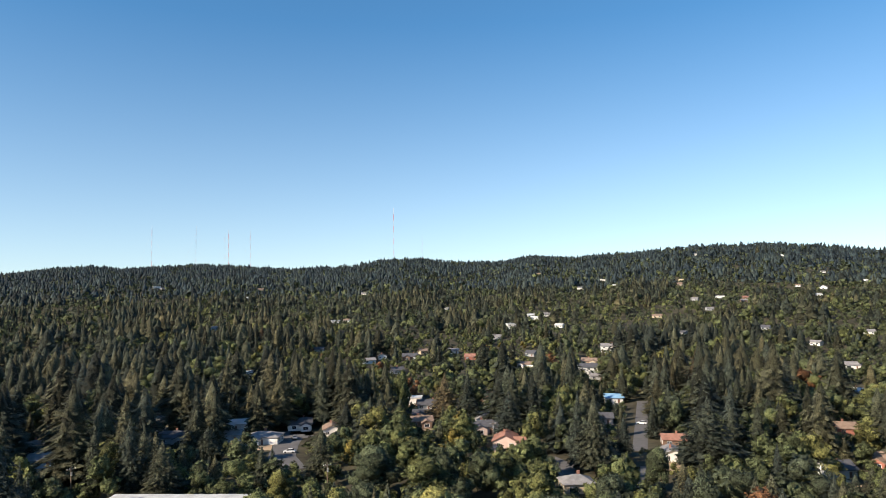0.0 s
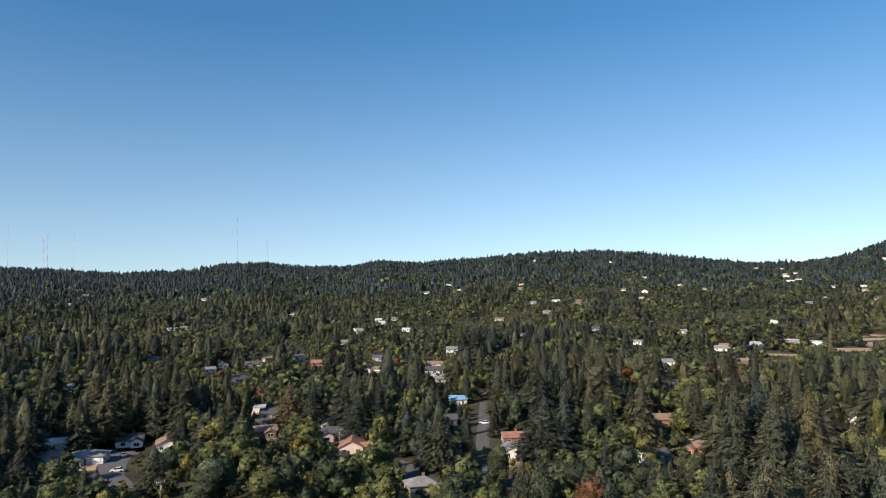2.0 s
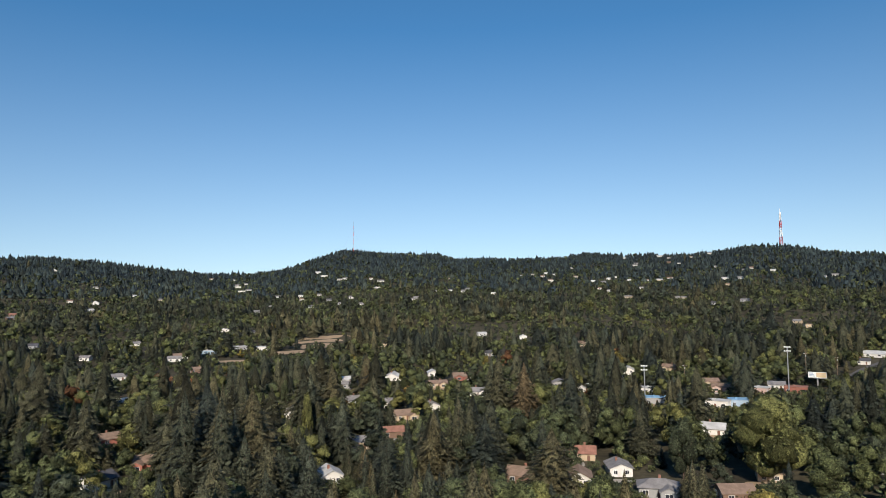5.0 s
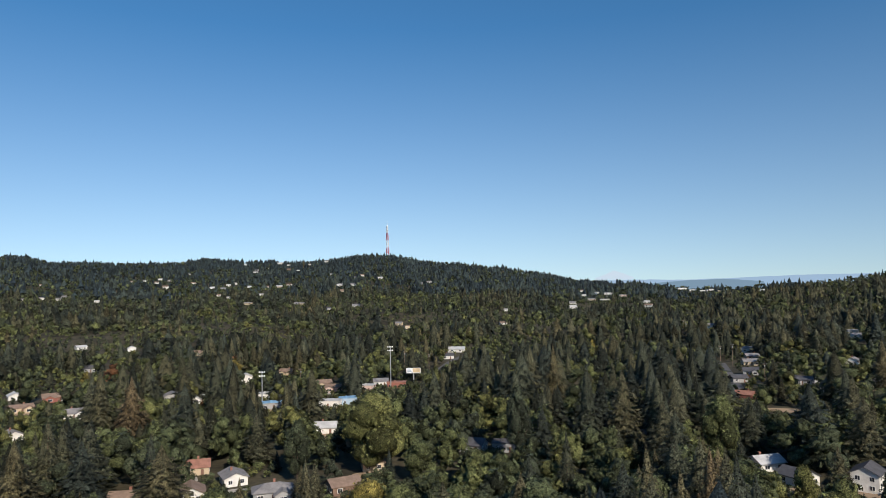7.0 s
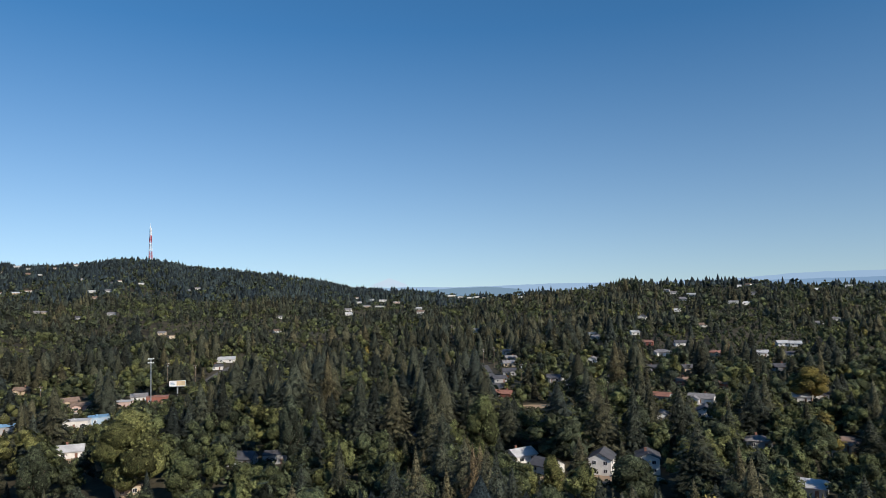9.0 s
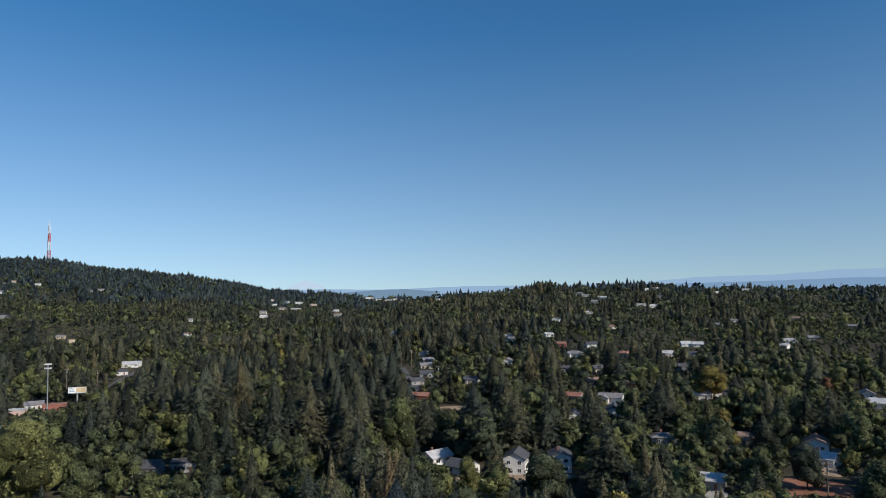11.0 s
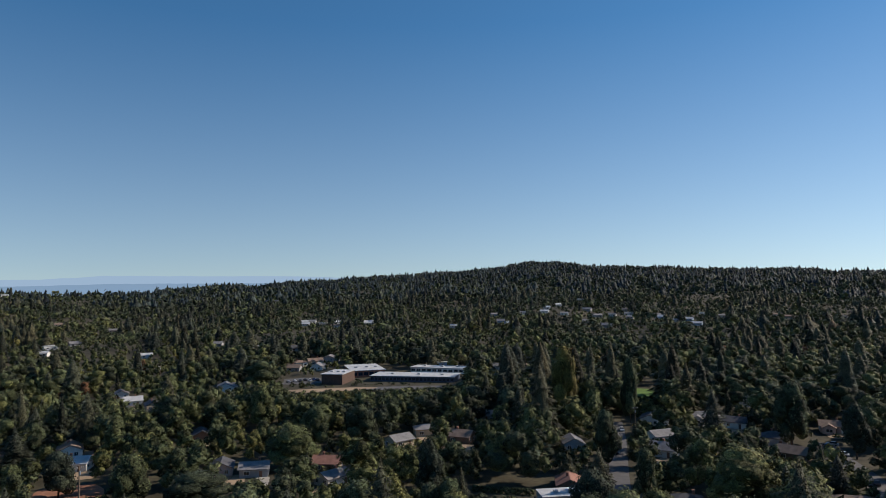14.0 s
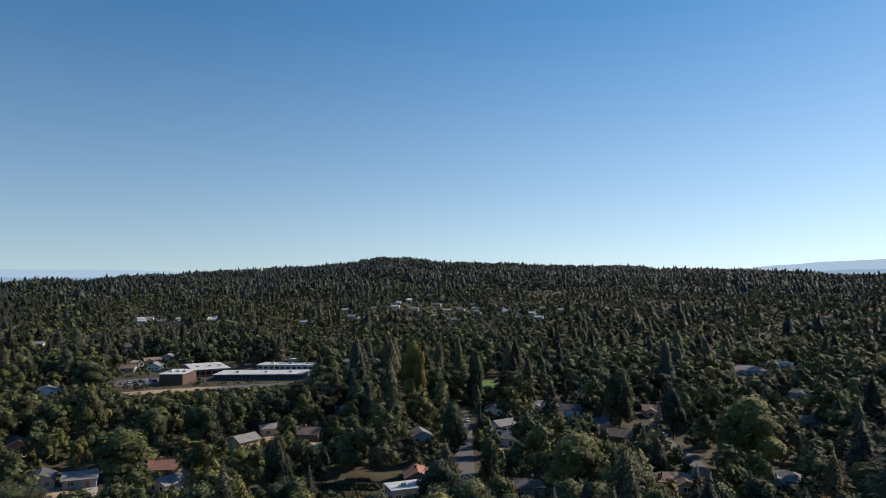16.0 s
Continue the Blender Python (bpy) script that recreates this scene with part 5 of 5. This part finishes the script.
# parked cars
for k, (a, d, c) in enumerate([(-155.3, 470, 2), (-155.8, 474, 0), (-156.2, 472, 1), (-156.6, 476, 1), (-157.0, 474, 0), (-157.3, 478, 3),
                               (-157.6, 474, 1), (12.6, 268, 0), (12.2, 292, 2), (-181.5, 262, 1), (-182.2, 305, 0), (-197.6, 286, 0),
                               (-196.6, 298, 1), (-197.0, 302, 2), (-199.6, 250, 1), (-15.8, 318, 0)]):
    car(a, d, a + (15 if d > 400 else 80 if k % 2 else 8), c)

# poles and signs
pole_light(-82.02, 434, 27)
pole_light(-71.72, 395, 19)
utility_pole(-74.75, 423, 17)
utility_pole(-108.2, 568.0, 15)
utility_pole(-105.6, 764.0, 15)
utility_pole(-140.3, 222, 13)
utility_pole(28.2, 238, 9)
utility_pole(9.6, 214, 9)
utility_pole(-83.2, 500, 18)
utility_pole(-85.2, 520, 14)
utility_pole(-105.80, 754.0, 13.5)
utility_pole(-109.06, 558.0, 17.0)
utility_pole(-111.24, 436.0, 15.8)
utility_pole(-115.03, 389.0, 9.7)
utility_pole(-145.68, 524.0, 10.0)
utility_pole(-183.26, 313.2, 9.0)
utility_pole(-3.95, 271.0, 9.0)
utility_pole(-78.28, 425.5, 9.0)
billboard(-83.9, 462, 9.5, 3.2, 7.0)

# trees that stand out


def landmark(az, r, tall, wide, kind):
    x, y = spot(az, r)
    MARKS.append((x, y, tall, wide, kind))
    CLEAR.append((x, y, wide * 0.42))
    SIGHT.append((az, math.degrees(wide * 0.3 / r), r - 3, math.degrees(math.atan2(float(height(x, y)) + tall * 0.4 - EYE, r))))


landmark(-177.7, 320.2, 36.7, 15.3, "leafy")
landmark(-182.9, 323.5, 31.2, 11.2, "leafy")
landmark(-191.3, 197.0, 20.5, 24.3, "leafy")
landmark(-203.9, 243.8, 25.3, 27.0, "leafy")
landmark(-194.4, 287.2, 27.6, 22.4, "leafy")
landmark(-189.0, 292.5, 21.9, 12.0, "conifer")
landmark(-166.7, 203.0, 19.1, 15.8, "leafy")
landmark(-183.9, 203.5, 17.7, 10.4, "leafy")
landmark(-181.0, 244.2, 20.5, 11.0, "leafy")
landmark(-198.5, 283.0, 21.2, 18.6, "leafy")
landmark(-153.3, 303.8, 22.3, 22.5, "leafy")
landmark(-161.0, 276.5, 17.0, 15.9, "leafy")
landmark(-157.5, 274.0, 17.5, 13.5, "leafy")
landmark(-64.3, 198.2, 23.3, 18.7, "conifer")
landmark(-80.7, 242.5, 28.9, 25.9, "leafy")
landmark(-71.3, 264.5, 19.4, 19.6, "conifer")
landmark(-60.1, 324.0, 32.5, 18.6, "conifer")
landmark(-62.2, 311.2, 29.8, 15.3, "conifer")
landmark(-48.2, 445.5, 14.2, 6.6, "conifer")
landmark(-42.7, 364.8, 19.1, 9.0, "leafy")
landmark(-54.7, 223.2, 24.0, 16.5, "conifer")
landmark(-58.9, 222.5, 22.1, 14.6, "conifer")
landmark(-74.4, 237.0, 20.6, 17.5, "leafy")
landmark(-84.3, 227.0, 14.2, 16.8, "leafy")
landmark(-44.5, 299.5, 21.2, 9.8, "leafy")
landmark(-12.1, 233.8, 26.5, 14.4, "conifer")
landmark(-10.8, 236.2, 27.0, 11.6, "conifer")
landmark(-14.4, 258.0, 15.0, 7.6, "conifer")
landmark(-16.9, 218.5, 13.7, 11.1, "leafy")
landmark(-18.9, 243.5, 11.0, 8.0, "leafy")
landmark(10.1, 230.2, 17.1, 11.4, "conifer")
landmark(18.8, 260.8, 13.7, 10.7, "conifer")
landmark(3.4, 331.2, 23.9, 13.6, "leafy")
landmark(-0.0, 322.2, 22.0, 15.9, "conifer")
landmark(-1.9, 315.0, 24.1, 11.6, "conifer")
landmark(5.8, 208.8, 15.7, 18.9, "leafy")
landmark(13.4, 204.2, 10.9, 10.1, "leafy")
landmark(-5.3, 280.8, 20.2, 20.8, "conifer")
landmark(-20.7, 242.0, 25.5, 21.9, "conifer")
landmark(-92.4, 248.0, 29.0, 18.3, "leafy")
landmark(-98.0, 257.8, 34.8, 19.1, "conifer")
landmark(-100.8, 264.0, 31.6, 15.2, "conifer")
landmark(-108.0, 256.2, 25.5, 24.2, "leafy")
landmark(-117.5, 258.0, 25.2, 18.0, "conifer")
landmark(-124.8, 213.8, 23.1, 16.7, "conifer")
landmark(-113.6, 206.5, 14.5, 13.6, "leafy")
landmark(-119.8, 209.2, 14.4, 18.9, "leafy")
landmark(-95.4, 354.0, 33.7, 20.4, "conifer")
landmark(-118.8, 435.0, 30.7, 21.5, "conifer")
landmark(-143.7, 212.0, 17.7, 19.2, "leafy")
landmark(-148.2, 208.8, 11.6, 22.3, "leafy")
landmark(-139.0, 239.8, 14.9, 13.8, "leafy")
landmark(-132.7, 412.8, 19.9, 30.5, "leafy")
landmark(-136.3, 280.5, 15.5, 13.8, "conifer")
landmark(-153.2, 442.8, 19.3, 32.7, "leafy")
landmark(-155.6, 247.2, 15.7, 24.4, "leafy")
landmark(-24.6, 2226.0, 31.0, 16.0, "conifer")
landmark(-25.2, 2220.0, 31.0, 13.4, "conifer")
landmark(-5.7, 2100.0, 31.0, 15.9, "conifer")
landmark(3.2, 2228.0, 31.0, 16.0, "leafy")
landmark(-75.1, 2452.0, 31.0, 11.6, "conifer")
landmark(-34.3, 2366.0, 31.0, 11.1, "conifer")
landmark(-119.8, 1162.0, 29.0, 16.0, "conifer")
landmark(-120.6, 1184.0, 27.7, 14.8, "leafy")
landmark(-127.9, 1358.0, 24.2, 12.8, "conifer")
landmark(-120.4, 1206.0, 24.6, 16.0, "conifer")
landmark(-127.9, 1336.0, 25.6, 14.3, "conifer")

# far mountains: glowing backdrop sheets with the haze put into their colour
FAR_AZ = [-90, -94, -97, -99.3, -100.5, -101.6, -103.3, -106, -109, -113, -115.5, -122, -128, -132, -136.7, -139.8, -141.8, -148.7, -152.7, -156, -160, -166, -175,
          -190, -198, -203.5, -207.7, -210, -213, -222]
FAR_EL = [0.1, 0.25, 0.4, 0.42, 0.42, 0.42, 0.4, 0.3, 0.35, 0.45, 0.45, 0.42, 0.5, 0.8, 0.85, 0.95, 1.12, 1.04, 1.03, 0.98, 0.84, 0.6, 0.3,
          0.1, 0.15, 0.72, 1.04, 1.16, 1.25, 1.4]


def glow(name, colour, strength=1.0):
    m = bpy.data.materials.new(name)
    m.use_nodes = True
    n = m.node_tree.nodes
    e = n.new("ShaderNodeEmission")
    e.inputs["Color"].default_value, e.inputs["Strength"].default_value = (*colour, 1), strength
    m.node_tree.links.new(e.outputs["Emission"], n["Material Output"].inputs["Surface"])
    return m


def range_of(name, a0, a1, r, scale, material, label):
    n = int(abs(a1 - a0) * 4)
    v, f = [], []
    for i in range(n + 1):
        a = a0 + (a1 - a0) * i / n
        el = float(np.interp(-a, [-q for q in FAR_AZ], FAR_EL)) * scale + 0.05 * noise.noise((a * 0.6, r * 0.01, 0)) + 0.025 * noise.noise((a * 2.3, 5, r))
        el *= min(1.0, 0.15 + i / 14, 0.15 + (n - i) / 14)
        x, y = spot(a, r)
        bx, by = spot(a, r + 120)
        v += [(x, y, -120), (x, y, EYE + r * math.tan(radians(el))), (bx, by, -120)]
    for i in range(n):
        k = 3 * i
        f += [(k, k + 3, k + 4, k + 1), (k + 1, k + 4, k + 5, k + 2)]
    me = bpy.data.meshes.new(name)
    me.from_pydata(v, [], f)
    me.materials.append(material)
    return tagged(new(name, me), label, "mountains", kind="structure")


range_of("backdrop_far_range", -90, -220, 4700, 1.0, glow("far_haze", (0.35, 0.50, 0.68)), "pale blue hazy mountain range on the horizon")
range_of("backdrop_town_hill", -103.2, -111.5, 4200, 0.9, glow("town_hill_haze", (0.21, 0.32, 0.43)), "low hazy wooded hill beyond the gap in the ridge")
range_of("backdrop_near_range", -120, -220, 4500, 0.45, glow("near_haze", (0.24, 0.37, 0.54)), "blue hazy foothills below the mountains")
x, y = spot(-100.5, 4690)
SNOW_TOP = EYE + 4690 * math.tan(radians(1.2))
me = bpy.data.meshes.new("snow_peak")
rim = [(math.cos(a) * 120 * (1 + 0.15 * math.sin(3 * a)), math.sin(a) * 70, EYE + 4690 * math.tan(radians(0.5)) + 8 * math.sin(5 * a)) for a in [2 * math.pi * k / 24 for k in range(24)]]
mid = [(math.cos(a) * 42 * (1 + 0.3 * math.sin(4 * a + 1)), math.sin(a) * 24, SNOW_TOP - 22 + 6 * math.sin(3 * a)) for a in [2 * math.pi * k / 24 for k in range(24)]]
me.from_pydata([(0, 0, SNOW_TOP)] + mid + rim, [], [(0, 1 + k, 1 + (k + 1) % 24) for k in range(24)] + [(1 + k, 25 + k, 25 + (k + 1) % 24, 1 + (k + 1) % 24) for k in range(24)])
me.materials.append(glow("snow_haze", (0.62, 0.75, 0.87)))
peak = tagged(new("backdrop_snow_peak", me), "faint snow-covered volcano on the horizon", "mountain", kind="structure")
peak.matrix_basis = pose(x, y, 0, 0, 0, -100.5)

# ---- woods, by distance ----
CONIFER_MID = [conifer_crown(230, w, d, 20 + i, 1.25) for i, (w, d) in enumerate([(0.21, 0.5), (0.24, 0.4), (0.18, 0.6), (0.26, 0.45), (0.22, 0.55)])]
CONIFER_LOW = [conifer_crown(88, w, d, 40 + i, 1.4) for i, (w, d) in enumerate([(0.22, 0.5), (0.26, 0.4), (0.19, 0.6), (0.28, 0.45)])]
LEAFY_MID = [leafy_crown(5, 19, 0.066, w, 60 + i) for i, w in enumerate([0.34, 0.40, 0.30, 0.38])]
LEAFY_LOW = [leafy_crown(3, 7, 0.10, w, 70 + i) for i, w in enumerate([0.34, 0.38, 0.30, 0.36])]
CONIFER_FAR = [conifer_far(5, 6, w, 80 + i) for i, w in enumerate([0.20, 0.23, 0.17, 0.25])]
LEAFY_FAR = [leafy_tuft(15, 0.18, w, 90 + i) for i, w in enumerate([0.34, 0.42, 0.30, 0.38])]
CONIFER_RIDGE = [conifer_far(3, 5, w, 100 + i) for i, w in enumerate([0.24, 0.31, 0.20, 0.27])]
LEAFY_RIDGE = [leafy_tuft(8, 0.25, w, 110 + i) for i, w in enumerate([0.34, 0.42, 0.30])]


def tree_thing(kind, crown_mesh, trunk_mesh, label):
    t = tagged(new(kind), label, "tree", "trees of the near gardens")
    for nm, me in (("trunk", trunk_mesh), ("crown", crown_mesh)):
        new(nm, me).parent = t
    return t


def trunk_shape(top, thick, limbs, seed):
    """A tapered trunk, with limbs for a broadleaf tree, for a tree 1 high."""
    g = np.random.default_rng(seed)
    v, f = [], []

    def tube(p, q, r0, r1, n=6):
        p, q = Vector(p), Vector(q)
        u = (q - p).normalized().orthogonal().normalized()
        w = (q - p).normalized().cross(u)
        b = len(v)
        for c, r in ((p, r0), (q, r1)):
            for k in range(n):
                a = 2 * math.pi * k / n
                v.append(tuple(c + u * math.cos(a) * r + w * math.sin(a) * r))
        for k in range(n):
            j = (k + 1) % n
            f.extend([(b + k, b + j, b + n + j), (b + k, b + n + j, b + n + k)])

    tube((0, 0, -0.02), (0, 0, top * 0.5), thick, thick * 0.72)
    tube((0, 0, top * 0.5), (0.004, 0.003, top), thick * 0.72, thick * 0.12)
    for i in range(limbs):
        a = i * 2.4 + g.random()
        z = 0.2 + 0.06 * i
        tube((0, 0, z), (math.cos(a) * 0.22, math.sin(a) * 0.22, z + 0.24), thick * 0.45, thick * 0.1, 5)
    return np.array(v), np.array(f)


near_x, near_y = scatter(8.8, 128, 350)
x, y, z, needle, tall, wide, hue = plant(near_x, near_y)
r = np.hypot(x, y)
order = np.argsort(r)
single = np.zeros(len(x), bool)
for sel, words in ((needle, "conifer"), (~needle, "broadleaf")):
    single[order[sel[order]][:300]] = True

protos = {}
for words, makers in (("conifer_tree", [conifer_crown(820, w, d, 10 + i, 0.8) for i, (w, d) in enumerate([(0.20, 0.5), (0.23, 0.4), (0.17, 0.6), (0.25, 0.45)])]),
                      ("broadleaf_tree", [leafy_crown(11, 82, 0.026, w, 30 + i) for i, w in enumerate([0.32, 0.42, 0.25, 0.37])])):
    dark = words == "conifer_tree"
    tr = mesh_of("trunk", *(trunk_shape(0.93, 0.013, 0, 1) if dark else trunk_shape(0.7, 0.02, 5, 2)), BARK)
    protos[words] = [(mesh_of("crown", v, f, NEEDLES if dark else LEAVES), tr) for v, f in makers]

first = {}
for i in np.nonzero(single)[0]:
    words = "conifer_tree" if needle[i] else "broadleaf_tree"
    k = int(rng.integers(0, 4))
    m = pose(x[i], y[i], z[i] - 0.1, 0, 0, float(rng.uniform(0, 360)))
    if (words, k) not in first:
        crown, tr = protos[words][k]
        label = "tall dark green conifer with drooping boughs" if needle[i] else "leafy green garden tree with a rounded crown"
        first[words, k] = tree_thing(words, crown, tr, label)
        t = first[words, k]
        t.matrix_basis = m
    else:
        t = copy_thing(first[words, k], m)
    t.scale = (wide[i], wide[i], tall[i])

for mx, my, mt, mw, kind in MARKS:
    words = "conifer_tree" if kind == "conifer" else "broadleaf_tree"
    k = int(rng.integers(0, 4))
    t = copy_thing(first[words, k], pose(mx, my, float(height(mx, my)) - 0.1, 0, 0, float(rng.uniform(0, 360))))
    spread = mw / (0.46 if kind == "conifer" else 0.92)
    t.scale = (spread, spread, mt)

rest = ~single
for sel, kind, shapes, material in ((needle & rest, "conifer_wood", CONIFER_MID, NEEDLES_MID), (~needle & rest, "broadleaf_wood", LEAFY_MID, LEAVES_MID)):
    wood(kind, "dense mixed trees between the suburb's houses", shapes, material, x[sel], y[sel], z[sel], tall[sel], wide[sel], hue[sel])
hx0, hy0 = spot(-170.3, 212)
hx1, hy1 = spot(-174.9, 209)
hk = np.linspace(0, 1, 16)
hx, hy = hx0 + (hx1 - hx0) * hk, hy0 + (hy1 - hy0) * hk
hedge = wood("hedge", "long clipped green hedge beside a garden", LEAFY_MID, LEAVES_MID, hx, hy, height(hx, hy) - 0.6, np.full(16, 3.2), np.full(16, 3.4), np.full(16, 0.45))
tagged(hedge, category="hedge")
bx, by, bz, _, bt, bw, bh = plant(*scatter(4.4, 150, 450), bushes=True)
wood("garden_shrubs", "low green shrubs and hedges round the houses", LEAFY_FAR, LEAVES_MID, bx, by, bz, bt, bw, bh)
tagged(bpy.data.objects["garden_shrubs"], category="shrubs")
for step, r0, r1, con, leaf, words in ((9.6, 350, 720, CONIFER_LOW, LEAFY_LOW, "dense green trees over a low suburb"),
                                       (10.4, 720, 1350, CONIFER_FAR, LEAFY_FAR, "dark green woods on the lower hillside"),
                                       (11.2, 1350, 2150, CONIFER_RIDGE, LEAFY_RIDGE, "dark mixed woods on the upper hillside"),
                                       (13.4, 2150, 3400, CONIFER_RIDGE, LEAFY_RIDGE, "dark conifer woods along the ridge")):
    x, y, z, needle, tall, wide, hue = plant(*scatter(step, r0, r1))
    for sel, kind, shapes, material in ((needle, "conifer_wood", con, NEEDLES_MID if r1 < 1400 else NEEDLES_HAZED), (~needle, "broadleaf_wood", leaf, LEAVES_MID if r1 < 1400 else LEAVES_FAR)):
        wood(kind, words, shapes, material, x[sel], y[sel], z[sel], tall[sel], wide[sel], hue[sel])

# the same woods go on under and behind the camera
for step, r0, r1, a0, a1, con, leaf in ((10.5, 12, 128, -326, 36, CONIFER_LOW, LEAFY_LOW), (11.0, 128, 350, -324, -217, CONIFER_LOW, LEAFY_LOW),
                                        (15.0, 350, 900, -324, -217, CONIFER_RIDGE, LEAFY_RIDGE)):
    x, y, z, needle, tall, wide, hue = plant(*scatter(step, r0, r1, a0, a1))
    for sel, kind, shapes, material in ((needle, "conifer_wood", con, NEEDLES_HAZED), (~needle, "broadleaf_wood", leaf, LEAVES_FAR)):
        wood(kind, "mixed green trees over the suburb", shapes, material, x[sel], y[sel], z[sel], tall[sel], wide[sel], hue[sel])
